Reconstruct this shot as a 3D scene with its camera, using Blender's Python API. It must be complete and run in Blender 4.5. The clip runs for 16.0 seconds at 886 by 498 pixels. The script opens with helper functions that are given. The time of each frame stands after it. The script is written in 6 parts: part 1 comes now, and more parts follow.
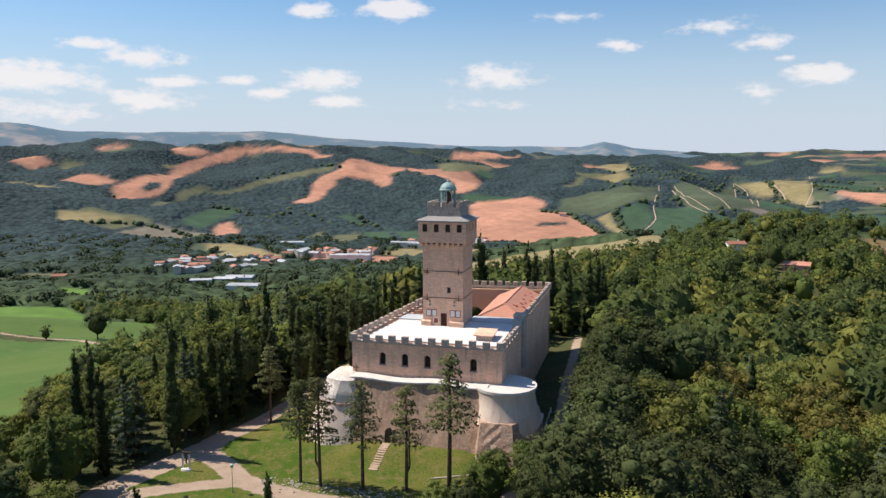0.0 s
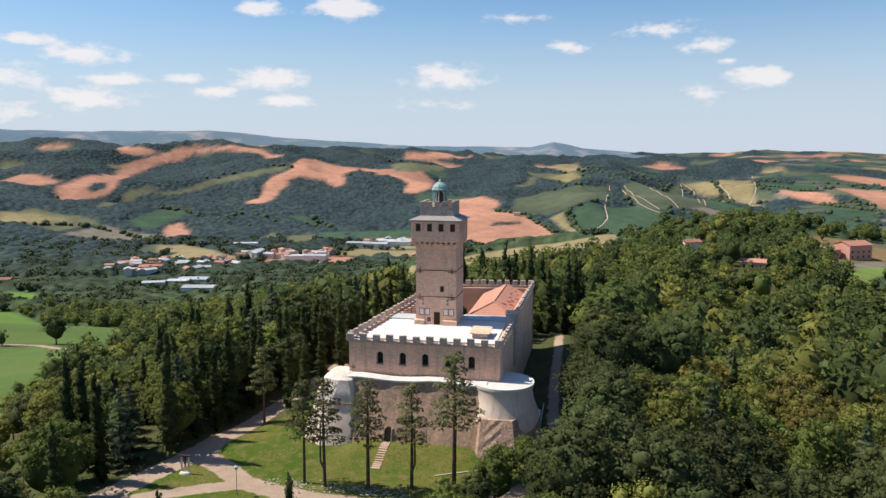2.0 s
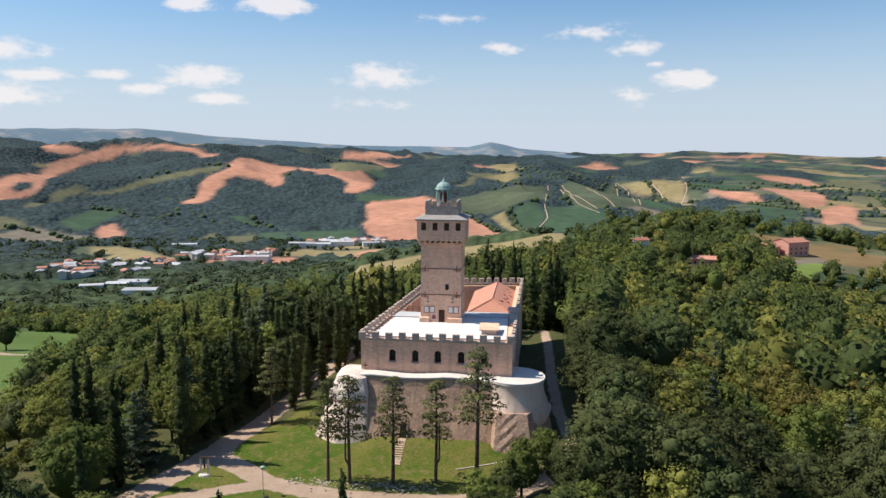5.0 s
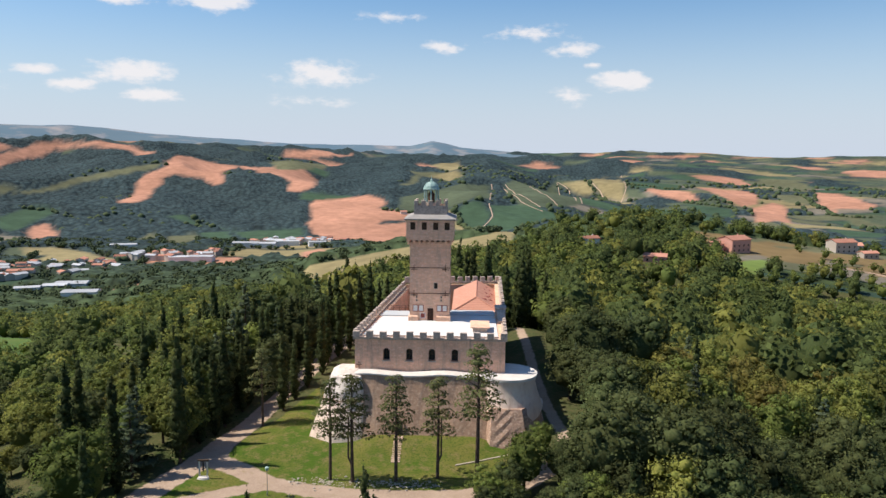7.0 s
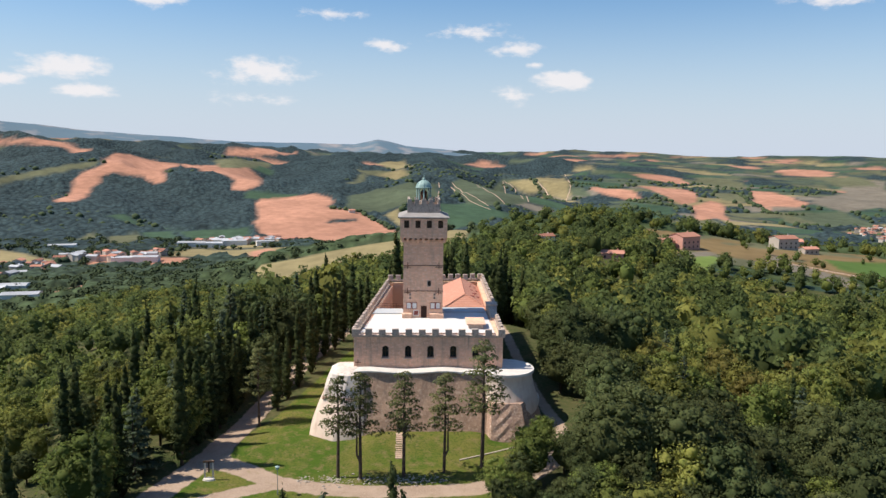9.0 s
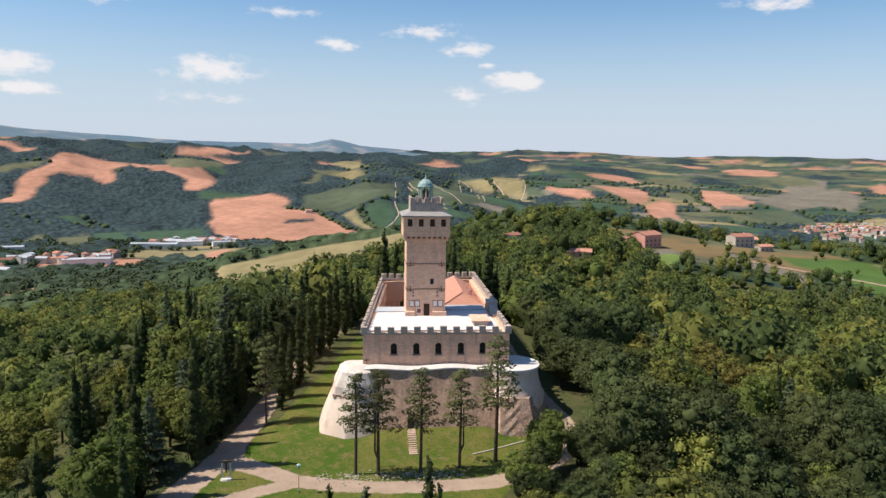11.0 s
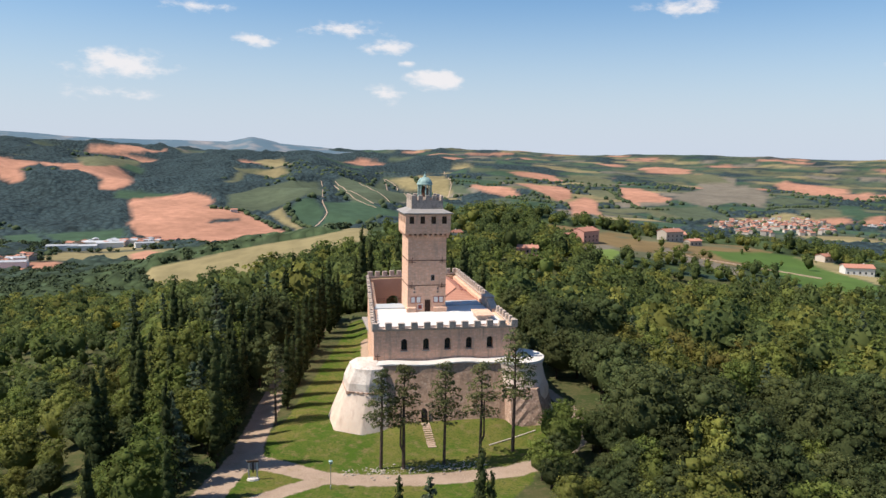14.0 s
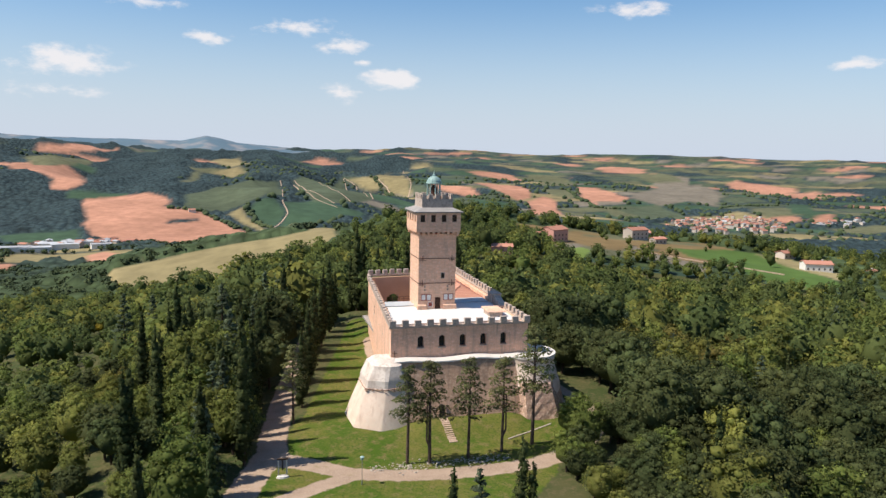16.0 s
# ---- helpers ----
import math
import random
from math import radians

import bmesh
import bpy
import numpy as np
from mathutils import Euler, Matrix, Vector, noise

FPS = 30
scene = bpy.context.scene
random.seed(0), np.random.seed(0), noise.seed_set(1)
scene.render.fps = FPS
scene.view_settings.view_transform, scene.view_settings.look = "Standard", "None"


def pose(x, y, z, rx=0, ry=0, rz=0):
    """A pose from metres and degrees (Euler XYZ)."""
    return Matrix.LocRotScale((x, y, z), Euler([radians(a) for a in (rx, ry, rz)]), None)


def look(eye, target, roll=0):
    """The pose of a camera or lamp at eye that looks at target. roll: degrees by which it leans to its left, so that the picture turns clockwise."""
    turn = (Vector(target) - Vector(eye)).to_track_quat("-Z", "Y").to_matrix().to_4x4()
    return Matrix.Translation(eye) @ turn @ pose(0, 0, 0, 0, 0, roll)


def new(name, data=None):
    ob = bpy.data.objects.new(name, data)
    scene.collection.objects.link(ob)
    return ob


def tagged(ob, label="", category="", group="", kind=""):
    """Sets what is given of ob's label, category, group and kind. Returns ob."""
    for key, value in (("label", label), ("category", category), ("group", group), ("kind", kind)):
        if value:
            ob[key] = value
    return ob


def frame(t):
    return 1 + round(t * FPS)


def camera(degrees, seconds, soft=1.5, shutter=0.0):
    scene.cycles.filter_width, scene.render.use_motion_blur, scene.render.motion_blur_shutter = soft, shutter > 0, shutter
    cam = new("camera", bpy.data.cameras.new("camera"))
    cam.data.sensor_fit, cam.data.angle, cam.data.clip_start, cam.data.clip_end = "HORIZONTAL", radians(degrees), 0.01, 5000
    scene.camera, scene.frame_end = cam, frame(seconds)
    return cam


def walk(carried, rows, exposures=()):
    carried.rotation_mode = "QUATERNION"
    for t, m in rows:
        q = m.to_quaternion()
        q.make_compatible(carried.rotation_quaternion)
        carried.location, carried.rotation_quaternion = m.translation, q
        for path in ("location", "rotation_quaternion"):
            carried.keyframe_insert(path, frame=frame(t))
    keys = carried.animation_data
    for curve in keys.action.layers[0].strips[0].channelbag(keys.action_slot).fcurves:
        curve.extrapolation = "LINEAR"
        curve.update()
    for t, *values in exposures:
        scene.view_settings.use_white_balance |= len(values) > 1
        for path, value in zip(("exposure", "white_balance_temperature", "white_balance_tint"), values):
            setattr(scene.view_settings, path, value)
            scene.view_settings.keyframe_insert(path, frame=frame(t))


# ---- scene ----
cam = camera(61.2, 16.0)
PATH = [
    (0, (43.917, -106.872, 46.777), (43.401, -104.957, 46.518), 0.0),
    (0.5, (42.246, -107.528, 46.796), (41.764, -105.605, 46.537), 0.1),
    (1, (40.645, -108.14, 46.808), (40.195, -106.209, 46.548), 0.1),
    (1.5, (39.026, -108.791, 46.79), (38.607, -106.853, 46.531), 0.1),
    (2, (37.32, -109.489, 46.778), (36.93, -107.544, 46.519), 0.1),
    (2.5, (35.594, -110.165, 46.773), (35.235, -108.215, 46.513), 0.1),
    (3, (33.744, -110.863, 46.755), (33.419, -108.906, 46.497), 0.1),
    (3.5, (31.854, -111.534, 46.74), (31.554, -109.574, 46.482), 0.1),
    (4, (29.955, -112.162, 46.74), (29.674, -110.199, 46.482), 0.2),
    (6.5, (20.084, -114.931, 46.981), (19.978, -112.951, 46.72), 0.5),
    (7, (18.03, -115.399, 46.996), (17.963, -113.417, 46.735), 0.6),
    (7.5, (15.908, -115.774, 47.006), (15.885, -113.792, 46.744), 0.6),
    (8, (13.807, -116.126, 47.013), (13.819, -114.144, 46.75), 0.7),
    (8.5, (11.659, -116.455, 46.992), (11.704, -114.473, 46.73), 0.7),
    (9, (9.497, -116.746, 46.951), (9.578, -114.765, 46.688), 0.8),
    (11.5, (-1.538, -117.877, 46.734), (-1.3, -115.908, 46.472), 0.9),
    (12, (-3.868, -118.003, 46.736), (-3.593, -116.039, 46.473), 0.9),
    (12.5, (-6.201, -118.029, 46.736), (-5.889, -116.071, 46.473), 1.0),
    (13, (-8.568, -118.008, 46.674), (-8.219, -116.057, 46.411), 1.0),
    (13.5, (-10.971, -117.936, 46.602), (-10.589, -115.991, 46.339), 1.0),
    (14, (-13.441, -117.801, 46.53), (-13.032, -115.861, 46.267), 1.0),
    (14.5, (-15.872, -117.655, 46.453), (-15.437, -115.72, 46.19), 1.0),
    (15, (-18.266, -117.547, 46.373), (-17.803, -115.619, 46.111), 1.0),
    (15.5, (-20.681, -117.432, 46.336), (-20.189, -115.511, 46.073), 1.0),
    (16, (-23.18, -117.303, 46.309), (-22.66, -115.39, 46.047), 1.1),
]
walk(cam, [(t, look(eye, target, roll)) for t, eye, target, roll in PATH])

# ---- light ----
SUN_AZ = radians(-89.0)      # from north (+y) towards east (+x)
SUN_EL = radians(54.0)
world = bpy.data.worlds.new("sky")
scene.world = world
world.use_nodes = True
wt = world.node_tree
wt.nodes.clear()


def wnode(kind, **kw):
    n = wt.nodes.new(kind)
    for k, v in kw.items():
        setattr(n, k, v)
    return n


def wmath(op, a, b=None):
    n = wnode("ShaderNodeMath", operation=op)
    for i, v in enumerate((a, b)):
        if v is None:
            continue
        if isinstance(v, (int, float)):
            n.inputs[i].default_value = v
        else:
            wt.links.new(v, n.inputs[i])
    return n.outputs[0]


sky = wnode("ShaderNodeTexSky", sky_type="NISHITA", sun_disc=False, sun_elevation=SUN_EL, sun_rotation=SUN_AZ,
            altitude=300.0, air_density=1.2, dust_density=0.5, ozone_density=2.5)
geo = wnode("ShaderNodeTexCoord")
sep = wnode("ShaderNodeSeparateXYZ")
wt.links.new(geo.outputs["Generated"], sep.inputs[0])
az = wmath("ARCTAN2", sep.outputs[0], sep.outputs[1])
el = wmath("ARCSINE", sep.outputs[2])
comb = wnode("ShaderNodeCombineXYZ")
wt.links.new(az, comb.inputs[0])
wt.links.new(el, comb.inputs[1])
# clouds: azimuth, height, half width, half height (degrees), density
CLOUDS = [(-18.7, 10.3, 2.8, .95, 1.0), (-24.5, 10.1, 2.2, .6, .9), (-40.1, 7.2, 1.9, .55, .8), (-36.5, 6.5, 3.0, .75, .85), (-43.2, 4.9, 4.6, 1.2, .85),
          (-36.7, 3.6, 4.0, .9, .7), (-34.4, 4.9, 2.4, .5, .8), (-30.1, 5.1, 1.7, .45, .8), (-24.1, 5.2, 3.2, .95, .9), (-28.2, 4.2, 2.2, .45, .7),
          (-22.9, 3.7, 2.4, .55, .6), (-43.3, 2.6, 4.2, .9, .6)]
CLOUDS += [(-11.2, 5.45, 3.8, 1.0, .75), (-2.1, 7.55, 1.6, .5, .85), (-6.5, 9.6, 2.6, .45, .5), (4.8, 8.55, 3.4, .6, .45), (7.7, 7.35, 2.0, .65, .5),
           (11.05, 5.1, 2.3, .8, 1.0), (9.1, 6.3, .9, .3, .7), (7.3, 4.0, 1.8, .6, .35), (-12.4, 3.45, 3.0, .5, .4), (29.1, 10.1, 2.8, .55, .6), (43.3, 6.1, 2.0, .45, .7)]
CLOUDS += [(58, 8, 5, 1.0, .7), (80, 11, 6, 1.4, .8), (110, 9, 7, 1.2, .8), (150, 12, 8, 1.6, .8), (-70, 8, 7, 1.4, .9),
          (-95, 11, 7, 1.6, .8), (-130, 9, 8, 1.4, .8)]
warp = wnode("ShaderNodeTexNoise", noise_dimensions="3D")
warp.inputs["Scale"].default_value = 26.0
warp.inputs["Detail"].default_value = 7.0
warp.inputs["Roughness"].default_value = 0.62
wmapn = wnode("ShaderNodeMapping")
wmapn.inputs["Scale"].default_value = (1.0, 2.2, 1.0)
wt.links.new(comb.outputs[0], wmapn.inputs[0])
wt.links.new(wmapn.outputs[0], warp.inputs["Vector"])
cover = None
for a, e, wa, we, dens in CLOUDS:
    m = wnode("ShaderNodeMapping")
    m.vector_type = "TEXTURE"
    m.inputs["Location"].default_value = (radians(a), radians(e), 0)
    m.inputs["Scale"].default_value = (radians(wa) * 1.12, radians(we) * 1.12, 1)
    wt.links.new(comb.outputs[0], m.inputs[0])
    ln = wnode("ShaderNodeVectorMath", operation="LENGTH")
    wt.links.new(m.outputs[0], ln.inputs[0])
    v = wmath("MULTIPLY", wmath("SUBTRACT", 1.0, ln.outputs["Value"]), dens)
    cover = v if cover is None else wmath("MAXIMUM", cover, v)
mass = wmath("ADD", cover, wmath("MULTIPLY", wmath("SUBTRACT", warp.outputs["Fac"], 0.5), 1.9))
ramp = wnode("ShaderNodeMapRange", interpolation_type="SMOOTHSTEP")
ramp.inputs["From Min"].default_value = 0.02
ramp.inputs["From Max"].default_value = 0.62
wt.links.new(mass, ramp.inputs["Value"])
keep = wnode("ShaderNodeMapRange")
keep.inputs["From Min"].default_value = -0.35
keep.inputs["From Max"].default_value = 0.1
wt.links.new(cover, keep.inputs["Value"])
fac = wmath("MULTIPLY", wmath("MULTIPLY", ramp.outputs[0], keep.outputs[0]), 0.85)
mixc = wnode("ShaderNodeMix", data_type="RGBA")
wt.links.new(fac, mixc.inputs["Factor"])
tint = wnode("ShaderNodeMix", data_type="RGBA", blend_type="MULTIPLY")
tint.inputs["Factor"].default_value = 1.0
tint.inputs["B"].default_value = (.605, .80, .98, 1)
wt.links.new(sky.outputs[0], tint.inputs["A"])
# pale summer haze low over the horizon
low = wnode("ShaderNodeMapRange", interpolation_type="SMOOTHSTEP")
low.inputs["From Min"].default_value = radians(13.0)
low.inputs["From Max"].default_value = radians(-1.0)
wt.links.new(el, low.inputs["Value"])
hazy = wnode("ShaderNodeMix", data_type="RGBA")
wt.links.new(wmath("MULTIPLY", low.outputs[0], 0.92), hazy.inputs["Factor"])
wt.links.new(tint.outputs["Result"], hazy.inputs["A"])
hazy.inputs["B"].default_value = (4.9, 5.45, 6.45, 1)
wt.links.new(hazy.outputs["Result"], mixc.inputs["A"])
mixc.inputs["B"].default_value = (7.3, 7.0, 7.05, 1)
bg = wnode("ShaderNodeBackground")
bg.inputs["Strength"].default_value = 0.1
wt.links.new(mixc.outputs["Result"], bg.inputs["Color"])
wout = wnode("ShaderNodeOutputWorld")
wt.links.new(bg.outputs[0], wout.inputs["Surface"])

sun_data = bpy.data.lights.new("sun", "SUN")
sun_data.energy, sun_data.angle, sun_data.color = 5.0, radians(0.53), (1.0, 0.93, 0.82)
sun = new("sun", sun_data)
to_sun = Vector((math.sin(SUN_AZ) * math.cos(SUN_EL), math.cos(SUN_AZ) * math.cos(SUN_EL), math.sin(SUN_EL)))
sun.matrix_world = look(to_sun * 300, (0, 0, 0))
scene.view_settings.exposure = 0.35


# ---- materials ----
def material(name, c1, c2, scale=1.0, fine=None, rough=0.85, bump=0.3, bump_scale=None, spec=0.12, metal=0.0, c3=None,
             random_hue=0.0, random_val=0.0, detail=6.0, by_object=True, stretch=None, courses=0.0, rows=None, streaks=None):
    """Two colours mixed by broad noise, a third by fine noise, with fine relief."""
    m = bpy.data.materials.new(name)
    m.use_nodes = True
    nt = m.node_tree
    b = nt.nodes["Principled BSDF"]
    b.inputs["Roughness"].default_value = rough
    b.inputs["Metallic"].default_value = metal
    b.inputs["Specular IOR Level"].default_value = spec
    g = nt.nodes.new("ShaderNodeNewGeometry")
    vec = g.outputs["Position"]
    if stretch:
        mp = nt.nodes.new("ShaderNodeMapping")
        mp.inputs["Scale"].default_value = stretch
        nt.links.new(vec, mp.inputs[0])
        vec = mp.outputs[0]

    def noi(s, d=detail, r=0.55):
        n = nt.nodes.new("ShaderNodeTexNoise")
        n.inputs["Scale"].default_value = s
        n.inputs["Detail"].default_value = d
        n.inputs["Roughness"].default_value = r
        nt.links.new(vec, n.inputs["Vector"])
        return n.outputs["Fac"]

    def span(v, lo, hi):
        r = nt.nodes.new("ShaderNodeMapRange")
        r.inputs["From Min"].default_value = lo
        r.inputs["From Max"].default_value = hi
        nt.links.new(v, r.inputs["Value"])
        return r.outputs[0]

    def mix(f, a, bb):
        x = nt.nodes.new("ShaderNodeMix")
        x.data_type = "RGBA"
        for key, v in (("Factor", f), ("A", a), ("B", bb)):
            if isinstance(v, tuple):
                x.inputs[key].default_value = (*v, 1) if len(v) == 3 else v
            else:
                nt.links.new(v, x.inputs[key])
        return x.outputs["Result"]

    col = mix(span(noi(scale), 0.36, 0.64), c1, c2)
    if c3:
        col = mix(span(noi(fine or scale * 7), 0.5, 0.72), col, c3)
    if streaks:
        mp2 = nt.nodes.new("ShaderNodeMapping")
        mp2.inputs["Scale"].default_value = (1.6, 1.6, .16)
        nt.links.new(g.outputs["Position"], mp2.inputs[0])
        sn = nt.nodes.new("ShaderNodeTexNoise")
        sn.inputs["Scale"].default_value = 1.0
        sn.inputs["Detail"].default_value = 5.0
        nt.links.new(mp2.outputs[0], sn.inputs["Vector"])
        sf = nt.nodes.new("ShaderNodeMath")
        sf.operation = "MULTIPLY"
        nt.links.new(span(sn.outputs["Fac"], .52, .75), sf.inputs[0])
        sf.inputs[1].default_value = .8
        col = mix(sf.outputs[0], col, streaks)
    course_h = None
    if courses:
        sx = nt.nodes.new("ShaderNodeSeparateXYZ")
        nt.links.new(g.outputs["Position"], sx.inputs[0])
        ad = nt.nodes.new("ShaderNodeMath")
        nt.links.new(sx.outputs[0], ad.inputs[0])
        nt.links.new(sx.outputs[1], ad.inputs[1])
        cb_ = nt.nodes.new("ShaderNodeCombineXYZ")
        nt.links.new(ad.outputs[0], cb_.inputs[0])
        nt.links.new(sx.outputs[2], cb_.inputs[1])
        br = nt.nodes.new("ShaderNodeTexBrick")
        br.inputs["Scale"].default_value = 1.0
        br.inputs["Brick Width"].default_value = courses * 2.1
        br.inputs["Row Height"].default_value = courses
        br.inputs["Mortar Size"].default_value = courses * .07
        br.inputs["Color1"].default_value = (.72, .72, .72, 1)
        br.inputs["Color2"].default_value = (1.12, 1.1, 1.08, 1)
        br.inputs["Mortar"].default_value = (.8, .8, .8, 1)
        nt.links.new(cb_.outputs[0], br.inputs["Vector"])
        mm = nt.nodes.new("ShaderNodeMix")
        mm.data_type, mm.blend_type = "RGBA", "MULTIPLY"
        mm.inputs["Factor"].default_value = .48
        nt.links.new(col, mm.inputs["A"])
        nt.links.new(br.outputs["Color"], mm.inputs["B"])
        col = mm.outputs["Result"]
    if rows:
        wv = nt.nodes.new("ShaderNodeTexWave")
        wv.inputs["Scale"].default_value = .314 / rows[0]
        wv.inputs["Distortion"].default_value = 1.2
        wv.inputs["Detail"].default_value = 2.0
        wv.inputs["Detail Scale"].default_value = .6
        rt = nt.nodes.new("ShaderNodeMapping")
        rt.inputs["Rotation"].default_value = (0, 0, rows[1])
        nt.links.new(g.outputs["Position"], rt.inputs[0])
        nt.links.new(rt.outputs[0], wv.inputs["Vector"])
        col = mix(span(wv.outputs["Fac"], .35, .8), col, rows[2])
    if random_hue or random_val:
        src = nt.nodes.new("ShaderNodeObjectInfo").outputs["Random"] if by_object else g.outputs["Random Per Island"]
        hsv = nt.nodes.new("ShaderNodeHueSaturation")
        nt.links.new(col, hsv.inputs["Color"])
        h = nt.nodes.new("ShaderNodeMapRange")
        h.inputs["To Min"].default_value = 0.5 - random_hue
        h.inputs["To Max"].default_value = 0.5 + random_hue
        nt.links.new(src, h.inputs["Value"])
        nt.links.new(h.outputs[0], hsv.inputs["Hue"])
        w = nt.nodes.new("ShaderNodeTexWhiteNoise")
        w.noise_dimensions = "1D"
        nt.links.new(src, w.inputs["W"])
        vr = nt.nodes.new("ShaderNodeMapRange")
        vr.inputs["To Min"].default_value = 1 - random_val
        vr.inputs["To Max"].default_value = 1 + random_val
        nt.links.new(w.outputs["Value"], vr.inputs["Value"])
        nt.links.new(vr.outputs[0], hsv.inputs["Value"])
        col = hsv.outputs["Color"]
    nt.links.new(col, b.inputs["Base Color"])
    if bump:
        bp = nt.nodes.new("ShaderNodeBump")
        bp.inputs["Strength"].default_value = bump
        bp.inputs["Distance"].default_value = 0.1
        nt.links.new(noi(bump_scale or (fine or scale * 7), 4.0), bp.inputs["Height"])
        nt.links.new(bp.outputs[0], b.inputs["Normal"])
    return m


M = {}
M["wall"] = material("pink_stone", (.84, .505, .345), (.70, .42, .29), .35, 3.0, .92, .45, 5.0, c3=(.84, .58, .43), courses=.32, streaks=(.42, .29, .22))
M["tower"] = material("tower_stone", (.80, .485, .33), (.71, .43, .295), .3, 2.5, .92, .35, 5.0, c3=(.80, .55, .41), courses=.3, streaks=(.54, .37, .27))
M["side"] = M["wall"]
M["merlon"] = material("weathered_merlon", (.54, .42, .34), (.42, .335, .28), .8, 4.0, .95, .4, 6.0, c3=(.22, .19, .16))
M["inner"] = material("courtyard_plaster", (.58, .36, .24), (.52, .32, .21), .3, 3.0, .9, .15, c3=(.5, .32, .22))
M["rampart"] = material("rampart_brick", (.44, .29, .20), (.32, .21, .148), .35, 2.4, .95, .5, 4.0, c3=(.52, .38, .28), courses=.26, streaks=(.24, .17, .13))
M["plaster"] = material("bastion_plaster", (.74, .60, .49), (.62, .49, .395), .3, 2.0, .9, .3, 3.0, c3=(.66, .49, .385), streaks=(.52, .37, .29))
M["rubble"] = material("broken_masonry", (.46, .30, .215), (.32, .21, .16), 1.2, 3.0, .95, .9, 3.5, c3=(.66, .50, .39), courses=.28)
M["coping"] = material("white_coping", (.64, .59, .54), (.56, .505, .455), .8, 4.0, .85, .15, c3=(.66, .58, .51))
M["cap"] = material("cap_plaster", (.70, .615, .54), (.60, .50, .425), .4, 2.2, .9, .3, 3.0, c3=(.50, .40, .33), streaks=(.42, .33, .27))
M["terrace"] = material("white_terrace", (.68, .65, .62), (.60, .57, .54), .25, 2.0, .92, .08, c3=(.66, .62, .58), spec=.15)
# grey of the left roof membrane, and of the tower shade painted at the right
M["membrane"] = material("grey_membrane_shade", (.45, .47, .48), (.40, .42, .43), .3, 2.0, .6, .05)
M["slab"] = material("grey_slab", (.34, .31, .29), (.27, .25, .235), .8, 5.0, .85, .2)
M["tile"] = material("terracotta", (.56, .275, .195), (.48, .225, .155), .5, 4.0, .88, .3, c3=(.62, .36, .27), rows=(.45, 1.57, (.44, .20, .135)))
M["verdigris"] = material("verdigris_copper", (.30, .42, .38), (.22, .33, .31), 1.5, 6.0, .6, .1, spec=.4, c3=(.42, .52, .48))
# near-black colour in place of the shade inside openings
M["dark"] = material("dark_interior", (.02, .017, .015), (.03, .025, .02), 1.0, 4.0, .7, .0)
M["glass"] = material("window_pane", (.03, .035, .04), (.02, .022, .025), 2.0, 4.0, .12, .0, spec=.6)
M["wood"] = material("dark_wood", (.09, .055, .035), (.06, .04, .028), 2.0, 9.0, .7, .1)
M["iron"] = material("rusty_iron", (.17, .075, .05), (.10, .05, .035), 3.0, 9.0, .75, .1, metal=.3)
M["redwood"] = material("red_door", (.32, .09, .07), (.26, .07, .055), 2.0, 8.0, .6, .05)
M["white"] = material("white_panel", (.72, .70, .66), (.64, .62, .58), 2.0, 9.0, .7, .05)
M["metal"] = material("galvanised_metal", (.42, .43, .44), (.34, .35, .36), 3.0, 9.0, .45, .05, metal=.8)
M["path"] = material("gravel_road", (.46, .325, .235), (.385, .27, .195), .25, 2.5, .95, .3, 6.0, c3=(.52, .395, .31))
M["grass"] = material("lawn_grass", (.070, .122, .014), (.165, .148, .036), .17, .9, .95, .9, 2.2, c3=(.056, .108, .010), streaks=(.225, .165, .05), spec=.04)
M["grass_far"] = material("meadow_grass", (.066, .118, .026), (.095, .138, .032), .02, .25, .95, .3, 1.0, c3=(.105, .132, .038))
M["floor"] = material("forest_floor", (.046, .065, .021), (.072, .081, .029), .06, .6, .95, .5, 1.5, c3=(.104, .098, .046))
# green shifted towards blue, distance haze put into the base colour
M["woods"] = material("far_woodland", (.032, .056, .040), (.052, .078, .048), .012, .05, .95, .8, .09, c3=(.022, .040, .032))
M["red"] = material("ploughed_red_soil", (.42, .215, .135), (.37, .185, .115), .008, .06, .95, .2, .3, c3=(.46, .26, .17))
M["tan"] = material("stubble_field", (.24, .195, .085), (.20, .172, .075), .01, .08, .95, .2, .4, c3=(.21, .195, .085))
M["olive"] = material("dry_meadow", (.15, .155, .07), (.115, .13, .06), .01, .06, .95, .3, .3, c3=(.20, .185, .09))
M["green"] = material("green_crop", (.075, .13, .065), (.055, .105, .055), .006, .04, .95, .2, .2, c3=(.10, .15, .075))
M["vine"] = material("vineyard_rows", (.085, .115, .06), (.115, .135, .07), .01, .1, .95, .3, .3, c3=(.15, .15, .085), rows=(9.0, .6, (.17, .16, .095)))
M["clay"] = material("eroded_clay", (.29, .225, .155), (.19, .165, .10), .04, .3, .95, .5, .1, c3=(.12, .13, .07))
M["rock"] = material("broken_stones", (.42, .36, .29), (.31, .26, .21), 1.5, 8.0, .95, .4)
M["render_wall"] = material("house_render", (.58, .50, .42), (.50, .42, .35), .05, .8, .9, .1, random_val=.25)
M["pale_roof"] = material("pale_metal_roof", (.46, .46, .47), (.38, .38, .39), .05, .8, .6, .05, random_val=.15)
M["house_roof"] = material("house_roof_tiles", (.42, .20, .14), (.36, .165, .115), .1, 1.5, .9, .1, random_val=.3)
M["bark"] = material("bark", (.085, .06, .042), (.055, .04, .03), 2.0, 9.0, .95, .6)
